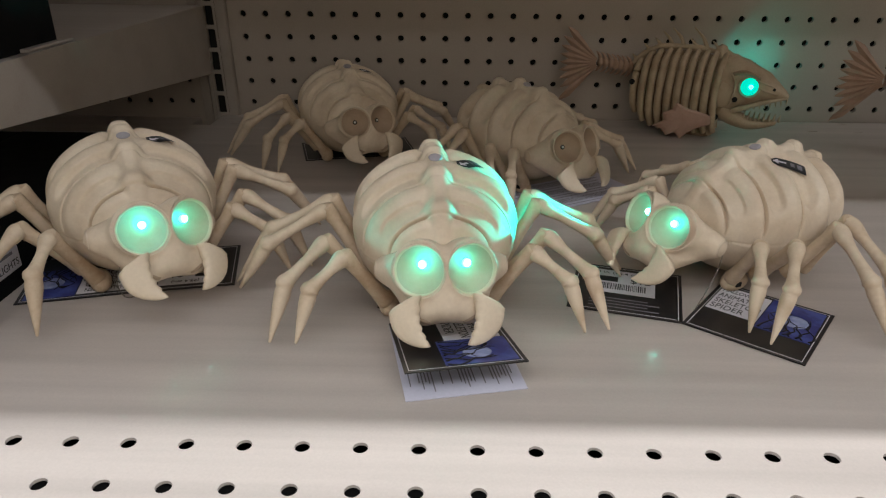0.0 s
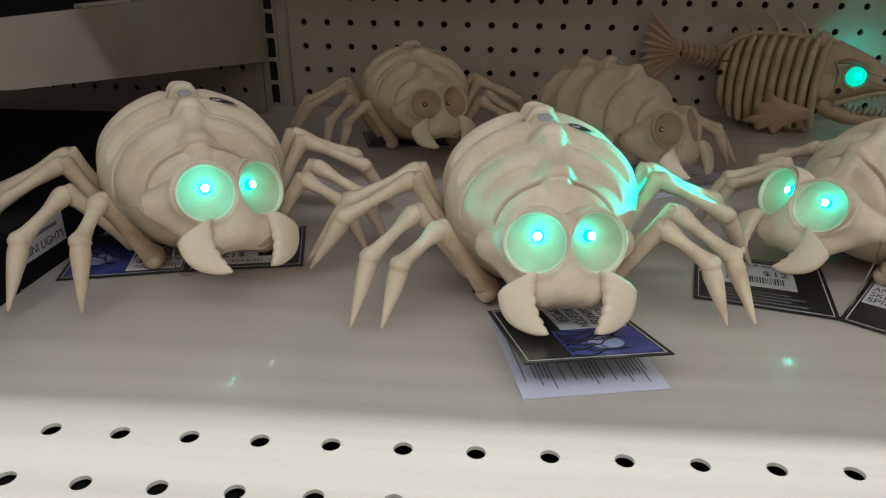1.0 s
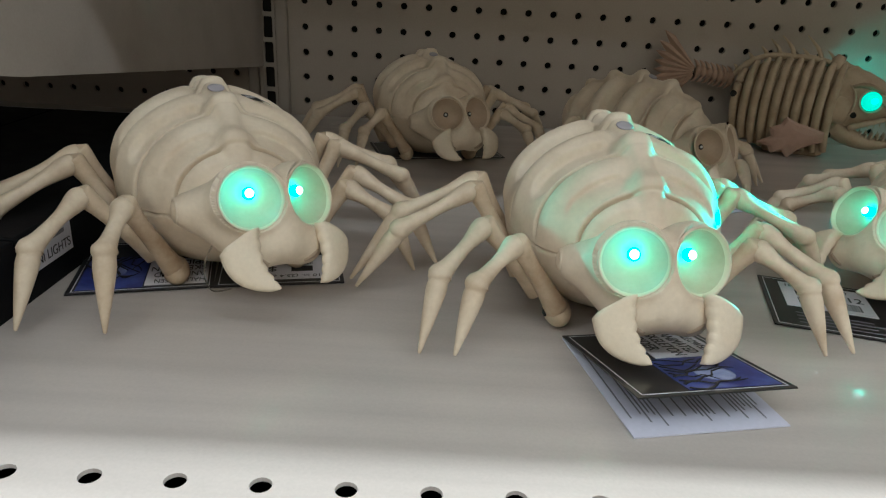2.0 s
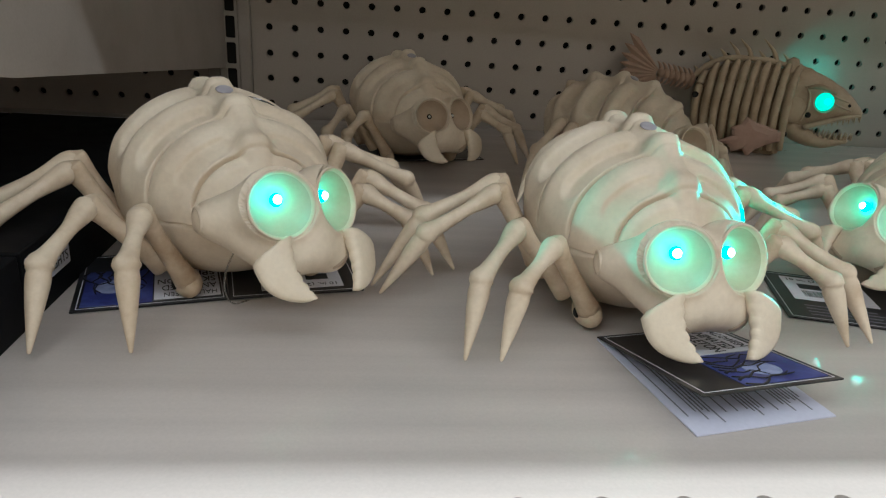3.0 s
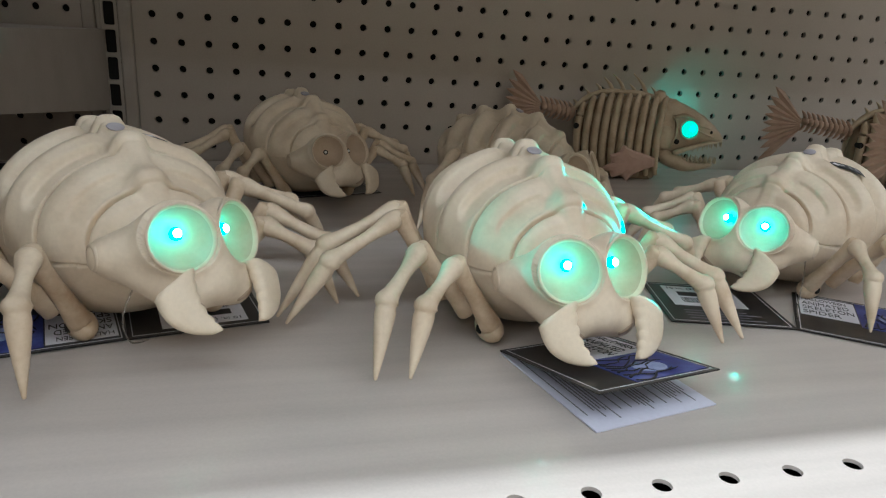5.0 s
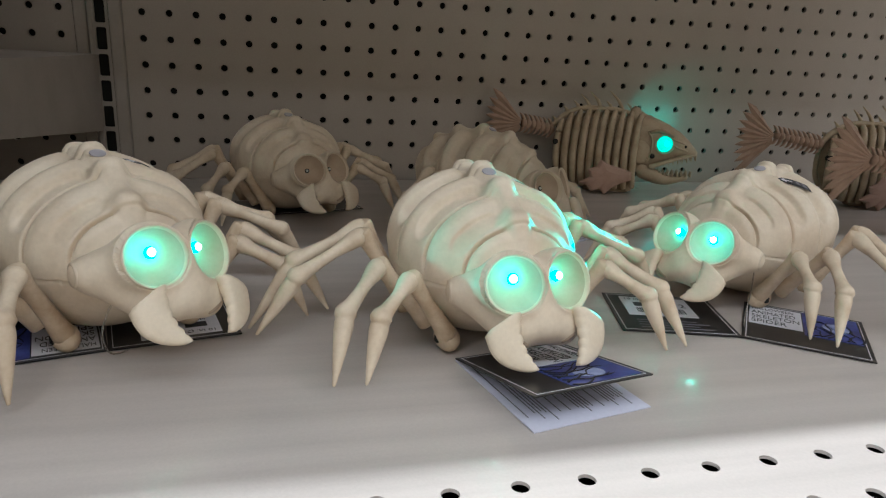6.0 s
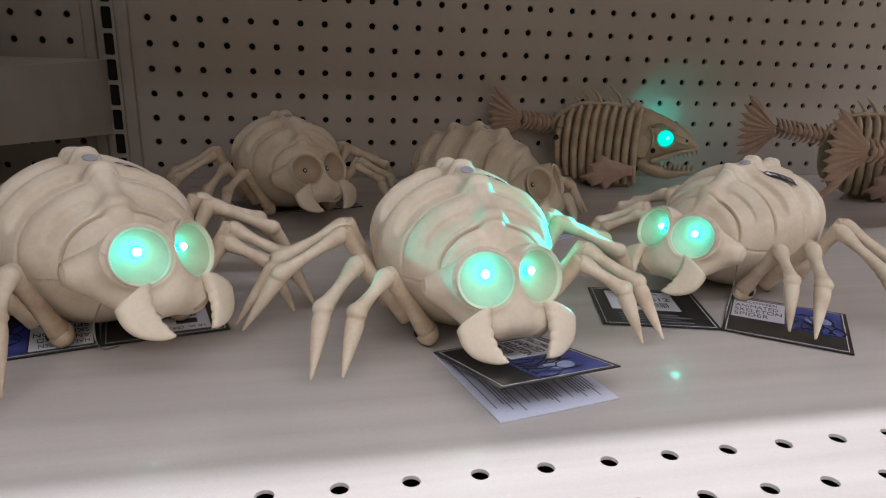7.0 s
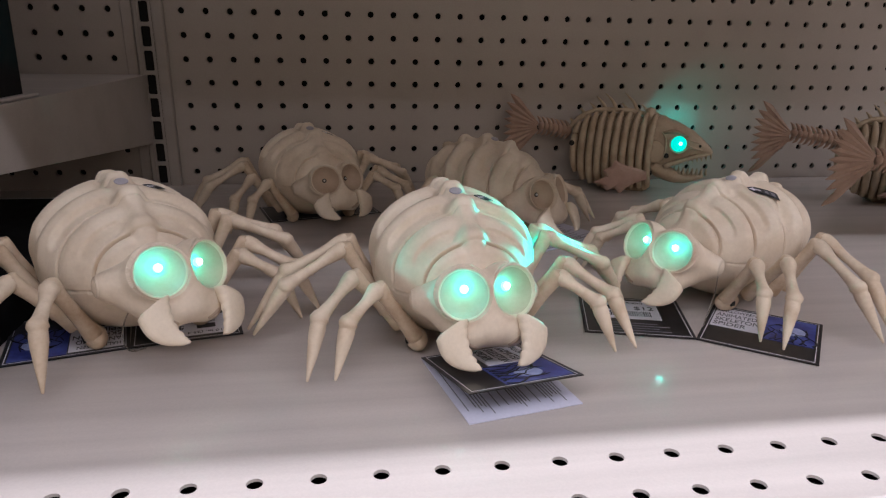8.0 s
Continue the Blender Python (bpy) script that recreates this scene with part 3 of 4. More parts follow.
def spider(label, x, y, yaw, head_yaw, lit, moved=None, scale=1.0, head_shift=(0, 0, 0), head_roll=0.0):
    """A skeleton spider lying on its belly; moved: other leg poses by side and letter."""
    m = pose(x, y, 0, 0, 0, yaw) @ Matrix.Scale(scale, 4)
    thing = empty("skeleton_spider", label=label, category="spider decoration", group="skeleton spiders on the shelf")
    thing.matrix_world = m
    at = Matrix.Translation((0, 0, 0.0420))
    shell = solid("body_shell", *BODY_UP, BONE, thing, m=at)
    solid("belly", *BODY_LOW, BONE, thing, m=at)
    v, f = ellipsoid_grid(14, 8, lambda d: Vector((0.0040 * d.x, 0.0033 * d.y, 0.0009 * d.z)))
    solid("sensor_patch", v, f, PATCH, shell, "small grey round sensor patch", m=spine_pose(-0.14))
    sticker = solid("instruction_sticker", *sticker_mesh([(-0.0115, 0.0006), (-0.0065, 0.0044), (0.0112, 0.0044)], 0.0009), INK, shell, "black printed sticker with a white arrow", smooth=False)
    solid("sticker_arrow", *sticker_mesh([(-0.0090, 0.0004), (-0.0058, 0.0026), (-0.0056, 0.0008), (-0.0010, 0.0008)], 0.0011), WHITE, sticker, smooth=False)
    solid("sticker_text", *sticker_mesh([(0.0015, 0.0018), (0.0040, 0.0018)], 0.0011), GREYINK, sticker, smooth=False)
    solid("sticker_text", *sticker_mesh([(0.0058, 0.0022), (0.0088, 0.0022)], 0.0011), GREYINK, sticker, smooth=False)
    # belly brace with screw sockets, their inner shade drawn as black blocks
    for sx in (-1, 1):
        v, f = ellipsoid_grid(16, 10, lambda d: Vector((sx * 0.0285 + 0.0062 * d.x, -0.026 + 0.0105 * d.y, 0.0068 + 0.0066 * d.z)))
        hip = solid("hip_joint", v, f, BONE_COXA, thing)
        part("screw_socket", box_bm((sx * 0.0340 - 0.0012, -0.0300, 0.0058), (sx * 0.0340 + 0.0012, -0.0262, 0.0088)), HOLE_SHADE, hip)
    # head
    hm = Matrix.Translation((0, -0.018, 0.0415)) @ pose(0, 0, 0, 0, 0, head_yaw - yaw) @ Matrix.Translation((head_shift[0], -0.029 + head_shift[1], head_shift[2])) @ pose(0, 0, 0, 0, head_roll)
    head = solid("head", *HEAD, BONE, thing, "cream skull-shaped head", m=hm)
    for (e, a), end, sx in zip(EYES, JAW, (-1, 1)):
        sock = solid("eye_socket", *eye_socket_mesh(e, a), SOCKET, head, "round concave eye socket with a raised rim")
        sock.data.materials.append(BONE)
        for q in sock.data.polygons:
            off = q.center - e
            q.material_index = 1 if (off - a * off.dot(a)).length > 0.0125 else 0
        rise = (Vector((0, 0, 1)) - a * a.z).normalized()
        c = e - a * (0.0058 if lit else 0.0078) + rise * (0.0026 if lit else 0.001)
        solid("eye_led", *led_mesh(c, a, 0.0025 if lit else 0.0011), LED_ON if lit else CHROME, head, "glowing green LED" if lit else "unlit clear LED dome")
        if lit:
            # White ball added over the green LED for its bloomed core.
            solid("led_chip", *led_mesh(c + a * 0.0012, a, 0.0019), LED_BLOOM, head, "white-hot heart of the LED")
        else:
            # Black plug painted as the shade inside the LED's hole.
            v, f = lathe(c, a, [(0.0020, -0.0016), (0.0020, -0.0004), (0.0017, -0.0001), (0.0012, -0.0003), (0.0004, -0.0003)], 16)
            solid("led_hole", v, f, HOLE_SHADE, head, "dark hole round the LED")
        out = Vector((sx * 0.95, 0.20, -0.05)).normalized()
        hub = skull_skin(end + out * 0.012)
        v, f = lathe(hub - out * 0.0022, out, [(0.0058, -0.0030), (0.0056, 0.0002), (0.0051, 0.0009), (0.0042, 0.0010), (0.0037, 0.0004), (0.0033, -0.0004), (0.0006, -0.0004)], 28)
        solid("jaw_joint", v, f, BONE, head, "round jaw joint boss")
        solid("pincer", *claw_mesh(sx), CLAW, head, "pale serrated pincer")
        if lit:
            beam = bpy.data.lights.new("eye_beam", "SPOT")
            beam.energy, beam.color, beam.shadow_soft_size, beam.spot_size, beam.spot_blend = lit * BEAM_WATTS, GREEN, 0.0012, radians(64), 0.6
            lamp = new("eye_beam", beam)
            lamp.parent = head
            lamp.matrix_local = Matrix.Translation(e + a * 0.0025) @ a.to_track_quat("-Z", "Y").to_matrix().to_4x4()
    for sx in (-1, 1):
        v, f = tube_mesh([(sx * 0.0165, -0.0200, -0.0130), (sx * 0.0130, -0.0245, -0.0175), (sx * 0.0085, -0.0250, -0.0205)], [0.0034, 0.0030, 0.0018], 4, 10)
        solid("mouth_palp", v, f, SOCKET, head, "brown mouth palp")
    for side, sx in (("l", -1), ("r", 1)):
        for letter, pts in LEGS.items():
            q = (moved or {}).get(side + letter, pts)
            r, k, a, t = [Vector((sx * c[0], c[1], c[2])) for c in q]
            v, f = tube_mesh([r, r.lerp(k, 0.3), r.lerp(k, 0.75), k, k + (k - r).normalized() * 0.002], [0.0054, 0.0042, 0.0038, 0.0050, 0.0036], 4, 12)
            leg = solid("leg", v, f, BONE_COXA, thing)
            v, f = tube_mesh([k, k.lerp(a, 0.12), k.lerp(a, 0.45), k.lerp(a, 0.85), a, a.lerp(t, 0.08), a.lerp(t, 0.22), a.lerp(t, 0.6), t], [0.0042, 0.0049, 0.0031, 0.0038, 0.0052, 0.0043, 0.0044, 0.0028, 0.0007], 4, 12)
            solid("lower_leg", v, f, BONE_LEG, leg)
    return thing


BEAM_WATTS = 1.5
spider("cream skeleton spider with lit green eyes over a folded tag", 0.231, -0.438, 6, 7, 0.15)
spider("cream skeleton spider with lit green eyes beside black boxes", 0.038, -0.408, 29, 43, 0.22, scale=1.02, head_shift=(-0.003, -0.006, 0.0045), head_roll=6, moved={"lA": ((0.030, -0.030, 0.010), (0.048, -0.043, 0.046), (0.058, -0.063, 0.034), (0.062, -0.078, 0.006))})
spider("cream skeleton spider with lit green eyes, turned sideways, on open tag", 0.430, -0.395, -66, -62, 1.2, scale=0.96, head_shift=(0, -0.013, 0.001))
spider("tan skeleton spider with unlit eyes near the pegboard", 0.137, -0.146, 18, 27, False, scale=0.98)
spider("tan skeleton spider with unlit eyes lying on a paper leaflet", 0.303, -0.221, 42, 38, False, scale=0.98)

# ---- skeleton fish ----


def fan(rays, r0, r1, spread, thick):
    """A ragged fin in the xz plane, opening toward -x: pointed rays on a web that is notched between them."""
    verts, faces = [], []
    steps = rays * 6
    for i in range(steps + 1):
        k = i / steps
        a = math.pi + spread * (k - 0.5)
        wave = abs(((k * rays) % 1.0) - 0.5) * 2
        tip = r1 * (0.80 + 0.20 * abs(2 * k - 1) ** 1.5) * (1.14 if k < 0.08 else 1.0) * (1 - 0.22 * wave)
        ridge = thick * (1.25 - 0.75 * wave)
        for r, y in ((r0, thick), (tip * 0.55, ridge), (tip * 0.85, ridge * 0.7), (tip, 0.0004), (tip, -0.0004), (tip * 0.85, -ridge * 0.7), (tip * 0.55, -ridge), (r0, -thick)):
            verts.append((r * math.cos(a), y, -r * math.sin(a)))
    for i in range(steps):
        for k in range(7):
            faces.append((i * 8 + k, i * 8 + k + 1, (i + 1) * 8 + k + 1, (i + 1) * 8 + k))
    faces += [tuple(range(8)), tuple(steps * 8 + k for k in range(8))]
    return verts, faces


def skeleton_fish(label, x, y, yaw, lit, bend=0.0, stem=7):
    thing = empty("skeleton_fish", label=label, category="fish decoration", group="skeleton fish on the shelf")
    thing.matrix_world = pose(x, y, 0, 0, 0, yaw) @ Matrix.Scale(1.08, 4)
    # inner trunk: a blunt rounded block, the shade between ribs put into its brown
    def trunk(d):
        bx = math.copysign(abs(d.x) ** (0.62 if d.x > 0 else 0.85), d.x)
        return Vector((0.047 * bx - 0.001, 0.0152 * math.copysign(abs(d.y) ** 0.8, d.y), 0.047 + (0.036 if d.z > 0 else 0.046) * math.copysign(abs(d.z) ** 0.8, d.z) * (1 - 0.10 * (d.x < 0) * abs(d.x))))
    solid("trunk", *ellipsoid_grid(40, 26, trunk), FISH_WASH_SHADE, thing)
    for i in range(10):
        px = -0.043 + i * 0.0088
        k = max(0.2, 1 - (abs(px) / 0.056) ** 4) ** 0.25 if px > 0 else (1 - (abs(px) / 0.0490) ** 3) ** 0.36
        for sy in (-1, 1):
            pts = [(px + 0.004, sy * 0.004, 0.048 + 0.036 * k), (px + 0.0015, sy * 0.0135 * k, 0.046 + 0.029 * k), (px, sy * 0.0172 * k, 0.046 + 0.012 * k), (px - 0.0005, sy * 0.0180 * k, 0.046 - 0.006 * k), (px + 0.0005, sy * 0.0165 * k, 0.046 - 0.026 * k), (px + 0.003, sy * 0.010 * k, 0.046 - 0.041 * k)]
            v, f = tube_mesh(pts, [0.0026, 0.0034, 0.0037, 0.0037, 0.0036, 0.0028], 5, 8)
            solid("rib", v, f, FISHRIB, thing)
    def crest(px):
        return 0.079 + 0.007 * math.sin(math.pi * (px + 0.052) / 0.104) - 0.017 * max(0, (-0.026 - px) / 0.026) ** 1.6

    back = [(-0.052 + i * 0.013, 0, crest(-0.052 + i * 0.013)) for i in range(9)]
    v, f = tube_mesh(back, [0.0034 if i % 2 else 0.0024 for i in range(9)], 4, 8)
    solid("backbone", v, f, FISHRIB, thing)
    for i in range(9):
        px = -0.046 + i * 0.0112
        tall = (0.006, 0.007, 0.008, 0.014, 0.017, 0.008, 0.020, 0.010, 0.005)[i]
        z = crest(px)
        v, f = tube_mesh([(px, 0, z), (px - tall * 0.25, 0.001, z + tall * 0.5), (px - tall * 0.75, 0.001, z + tall)], [0.0024, 0.0017, 0.0005], 4, 7)
        solid("dorsal_spine", v, f, FISHRIB, thing)
    # gill plate down to the shelf
    v, f = tube_mesh([(0.034, 0, 0.088), (0.038, -0.004, 0.06), (0.037, -0.004, 0.03), (0.034, -0.003, 0.003)], [0.0055, 0.0065, 0.006, 0.005], 5, 10, 1.0)
    solid("gill_plate", v, f, FISHRIB, thing)
    part("belly_keel", box_bm((-0.012, -0.008, 0.0), (0.036, 0.008, 0.012), 0.003), FISH_WASH_SHADE, thing)
    # head: sections along x, from the gills to the snout
    rows = [(0.030, 0.0530, 0.0270, 0.0140), (0.040, 0.0538, 0.0280, 0.0168), (0.050, 0.0540, 0.0275, 0.0180), (0.060, 0.0545, 0.0238, 0.0176), (0.070, 0.0548, 0.0188, 0.0160), (0.081, 0.0538, 0.0140, 0.0130), (0.091, 0.0510, 0.0083, 0.0090), (0.0985, 0.0478, 0.0040, 0.0050), (0.1015, 0.0465, 0.0016, 0.0020)]
    n, verts, faces = 32, [], []
    for px, zc, hz, hy in rows:
        for k in range(n):
            a = 2 * math.pi * k / n
            verts.append(Vector((px, hy * math.cos(a), zc + hz * math.sin(a) * (1 + 0.05 * math.sin(3 * a + px * 300) + 0.05 * math.sin(7 * a + px * 900)))))
    for i in range(len(rows) - 1):
        for k in range(n):
            faces.append((i * n + k, i * n + (k + 1) % n, (i + 1) * n + (k + 1) % n, (i + 1) * n + k))
    faces += [tuple(range(n)), tuple((len(rows) - 1) * n + k for k in range(n))]
    head = solid("skull", verts, faces, FISHRIB, thing)
    for sy in (-1, 1):
        v, f = tube_mesh([(0.054, sy * 0.0150, 0.031), (0.066, sy * 0.0130, 0.0355), (0.080, sy * 0.0100, 0.0405), (0.092, sy * 0.0065, 0.0435), (0.1005, sy * 0.002, 0.0450)], [0.0028, 0.0026, 0.0023, 0.0019, 0.0012], 4, 7)
        solid("lip_bone", v, f, FISHRIB, head)
        for line in ([(0.047, sy * 0.0186, 0.068), (0.052, sy * 0.0190, 0.060), (0.0525, sy * 0.0192, 0.048), (0.049, sy * 0.0186, 0.036)], [(0.072, sy * 0.0162, 0.056), (0.080, sy * 0.0138, 0.052), (0.090, sy * 0.0098, 0.049)], [(0.070, sy * 0.0158, 0.062), (0.078, sy * 0.0134, 0.059), (0.086, sy * 0.0104, 0.0565)]):
            v, f = tube_mesh(line, [0.0006, 0.0011, 0.0010, 0.0005][:len(line)], 4, 6)
            solid("bone_ridge", v, f, FISHRIB, head)
        # Nostrils and screw holes: black plugs painted as their inner shade.
        v, f = lathe(Vector((0.0875, sy * 0.0098, 0.0535)), Vector((0.35, sy * 0.9, 0.3)).normalized(), [(0.0016, -0.003), (0.0015, 0.0006), (0.0003, 0.0007)], 10)
        solid("nostril", v, f, HOLE_SHADE, head)
        v, f = lathe(Vector((0.0545, sy * 0.0180, 0.0425)), Vector((0, sy, 0)), [(0.0026, -0.004), (0.0025, 0.0010), (0.0004, 0.0011)], 14)
        solid("screw_hole", v, f, HOLE_SHADE, head)
        v, f = tube_mesh([(0.049, sy * 0.0155, 0.066), (0.060, sy * 0.0160, 0.0685), (0.074, sy * 0.0130, 0.063)], [0.0018, 0.0024, 0.0014], 4, 7)
        solid("brow_bone", v, f, FISH_WASH_SHADE, head)
    v, f = tube_mesh([(0.042, 0, 0.030), (0.056, 0, 0.0215), (0.074, 0, 0.0170), (0.094, 0, 0.0205)], [0.0135, 0.0112, 0.0080, 0.0036], 6, 16, 0.72)
    jaw = solid("lower_jaw", v, f, FISHRIB, thing)
    teeth = []
    for i in range(8):
        px = 0.068 + i * 0.0046
        for sy in (-1, 1):
            teeth.append(tube_mesh([(px - 0.003, sy * (0.0062 - i * 0.0004), 0.0215 + i * 0.0001), (px - 0.0025, sy * (0.0062 - i * 0.0004), 0.0280)], [0.0014, 0.0003], 2, 6))
            teeth.append(tube_mesh([(px, sy * (0.0115 - i * 0.0012), 0.0372 + i * 0.0010), (px + 0.0006, sy * (0.0110 - i * 0.0012), 0.0318 + i * 0.0010)], [0.0012, 0.0003], 2, 6))
    solid("teeth", *joined(teeth), FISHRIB, jaw, "two rows of small pointed teeth")
    v, f = ellipsoid_grid(16, 10, lambda d: Vector((0.0440 + 0.0105 * d.x, -0.0158 + 0.0035 * d.y, 0.046 + 0.0125 * d.z)))
    solid("cheek_plate", v, f, FISHRIB, head)
    for sy in (-1, 1):
        e = Vector((0.0655, sy * 0.0155, 0.0555))
        a = Vector((0.20, sy * 0.95, 0.15)).normalized()
        v, f = eye_socket_mesh(Vector(), a)
        solid("eye_socket", [e + c * 0.74 for c in v], f, FISHRIB, head)
        v, f = ellipsoid_grid(20, 12, lambda d: e + d * 0.0082)
        if lit:
            solid("eye_lens", v, f, FISH_LENS, head, "glowing green dome eye")
            solid("eye_led", *led_mesh(e + a * 0.0078, a, 0.0022), LED_ON, head)
            beams = [(0.0065, 170, a)] if sy < 0 else [(0.042, 116, Vector((0.0, 0.95, 0.06))), (0.045, 44, Vector((0.0, 0.92, 0.22)))]
            for watts, wide, way in beams:
                data = bpy.data.lights.new("eye_beam", "SPOT")
                data.energy, data.color, data.shadow_soft_size = watts, GREEN, 0.002
                data.spot_size, data.spot_blend = radians(wide), 0.35
                lamp = new("eye_beam", data)
                lamp.parent = head
                lamp.matrix_local = Matrix.Translation(e + a * 0.012) @ way.to_track_quat("-Z", "Y").to_matrix().to_4x4()
        else:
            solid("eye_lens", v, f, CHROME, head)
    # fins and tail
    outline = [(0.002, 0.004), (-0.010, 0.009), (-0.021, 0.013), (-0.030, 0.019), (-0.034, 0.012), (-0.043, 0.009), (-0.041, 0.001), (-0.053, -0.004), (-0.043, -0.008), (-0.040, -0.015), (-0.031, -0.012), (-0.026, -0.020), (-0.019, -0.013), (-0.009, -0.008), (0.002, -0.005)]
    v, f = [], []
    for shrink, fy in ((1.0, 0.0004), (0.86, 0.0020), (0.45, 0.0032)):
        v += [(-0.020 + (px + 0.020) * shrink, fy, pz * shrink) for px, pz in outline]
    v += [(px, -fy, pz) for px, fy, pz in v]
    n = len(outline)
    for base in (0, 3 * n):
        for k in range(n):
            f += [(base + r * n + k, base + r * n + (k + 1) % n, base + (r + 1) * n + (k + 1) % n, base + (r + 1) * n + k) for r in (0, 1)]
        f.append(tuple(base + 2 * n + k for k in range(n)))
    f += [(k, (k + 1) % n, 3 * n + (k + 1) % n, 3 * n + k) for k in range(n)]
    for sy in (-1, 1):
        solid("pectoral_fin", v, f, FIN_PALE, thing, "ragged pale reddish fin", smooth=False, m=pose(0.034, sy * 0.021, 0.021, -8 * sy, -6, -10 * sy))
    tail = pose(-0.048, 0, 0.062, 0, 0, bend)
    for i in range(stem):
        vx, vz = -0.003 - i * 0.0052, 0.0008 * i
        v, f = ellipsoid_grid(12, 8, lambda d: Vector((vx + 0.0034 * d.x, 0.0050 * d.y, vz + (0.0062 - 0.0002 * i) * d.z)))
        up = tube_mesh([(vx, 0, vz + 0.003), (vx - 0.002, 0, vz + 0.0075), (vx - 0.005, 0, vz + 0.0105)], [0.0022, 0.0016, 0.0004], 3, 6)
        dn = tube_mesh([(vx, 0, vz - 0.003), (vx - 0.002, 0, vz - 0.0075), (vx - 0.005, 0, vz - 0.0095)], [0.0022, 0.0016, 0.0004], 3, 6)
        solid("vertebra", *joined([(v, f), up, dn]), FIN, thing, m=tail)
    # screw holes down the flank, their inner shade drawn as black plugs
    for hx, hz in ((0.039, 0.022), (-0.045, 0.050)):
        v, f = lathe(Vector((hx, -0.0125 if hx > 0 else -0.0152, hz)), Vector((0, -1, 0)), [(0.0030, -0.006), (0.0030, 0.0), (0.0024, 0.0004), (0.0004, 0.0004)], 14)
        solid("screw_hole", v, f, HOLE_SHADE, thing, "dark round screw hole")
    v, f = fan(9, 0.005, 0.052, 1.75, 0.0022)
    solid("tail_fin", v, f, FIN, thing, "ragged reddish fanned tail fin", smooth=False, m=tail @ Matrix.Translation((0.002 - stem * 0.0052, 0, 0.004)))
    return thing


FISH_LENS = glowing("green_dome_lens", (0.0, 0.60, 0.46), 1.3)
skeleton_fish("brown skeleton fish with open jaws and one lit green eye", 0.487, -0.052, -24, True, bend=21)
skeleton_fish("brown skeleton fish with ragged tail by the pegboard", 0.775, -0.140, -14, False, stem=10)
skeleton_fish("brown skeleton fish with fanned tail beside another fish", 0.736, -0.284, -8, False)

# ---- tags and boxes ----
TITLE = ("HALLOWEEN", "ANIMATED", "SKELETON", "SPIDER")


def leaf(thing, name, m, w, h, mat, label):
    """One stiff printed leaf, w by h, from its corner, 0.6 mm thick."""
    ob = part(name, box_bm((0, 0, 0), (w, h, 0.0006)), mat, thing, label)
    ob.matrix_local = m
    return ob


def border(ob, w, h, inset=0.002, t=0.0004, m=None):
    bm = bmesh.new()
    for lo, hi in (((inset, inset), (w - inset, inset + t)), ((inset, h - inset - t), (w - inset, h - inset)), ((inset, inset + t), (inset + t, h - inset - t)), ((w - inset - t, inset + t), (w - inset, h - inset - t))):
        box_bm((*lo, 0.0006), (*hi, 0.0007), bm=bm)
    part("white_line", bm, WHITE, ob, m=m)


def front_print(ob, w, h, m=Matrix.Identity(4)):
    """Front of the tag: title panel and night picture in its upper part, plain black below."""
    border(ob, w, h, m=m)
    x0, y0 = w * 0.50, h * 0.34
    part("night_picture", box_bm((x0, y0, 0.0006), (w - 0.0035, h - 0.0035, 0.0008)), BLUE, ob, m=m)
    v, f = ellipsoid_grid(18, 6, lambda d: Vector((w * 0.76 + 0.0075 * d.x, h * 0.64 + 0.0075 * d.y, 0.0009 + 0.0001 * d.z)))
    solid("moon", v, f, MOON, ob, m=m)
    rng = random.Random(5)
    twigs = []
    for i in range(9):
        px = x0 + (w * 0.46) * (i + 0.5) / 9
        pts = [(px, y0 + 0.001, 0.0011)]
        for k in range(5):
            pts.append((pts[-1][0] + rng.uniform(-0.004, 0.004), pts[-1][1] + rng.uniform(0.002, 0.006), 0.0011))
        twigs.append(tube_mesh(pts, [0.0007, 0.0006, 0.0005, 0.0004, 0.0003, 0.0002], 2, 5, 0.3))
    bat = [(x0 + 0.006, h * 0.72, 0.0011), (x0 + 0.009, h * 0.75, 0.0011), (x0 + 0.012, h * 0.72, 0.0011)]
    twigs.append(tube_mesh(bat, [0.0003, 0.0013, 0.0003], 3, 5, 0.3))
    solid("tree_silhouette", *joined(twigs), INK, ob, m=m)
    pw, ph = w * 0.44, h * 0.50
    px, py = w * 0.05, h * 0.42
    part("title_panel", box_bm((px, py, 0.0006), (px + pw, py + ph, 0.0009)), WHITE, ob, m=m)
    for i, word in enumerate(TITLE):
        text_mesh(word, ph * (0.25 if i else 0.19), INK, ob, m @ Matrix.Translation((px + 0.0012, py + ph * (0.86 - 0.235 * i), 0.00095)), width=pw * (0.80, 0.84, 0.90, 0.66)[i])


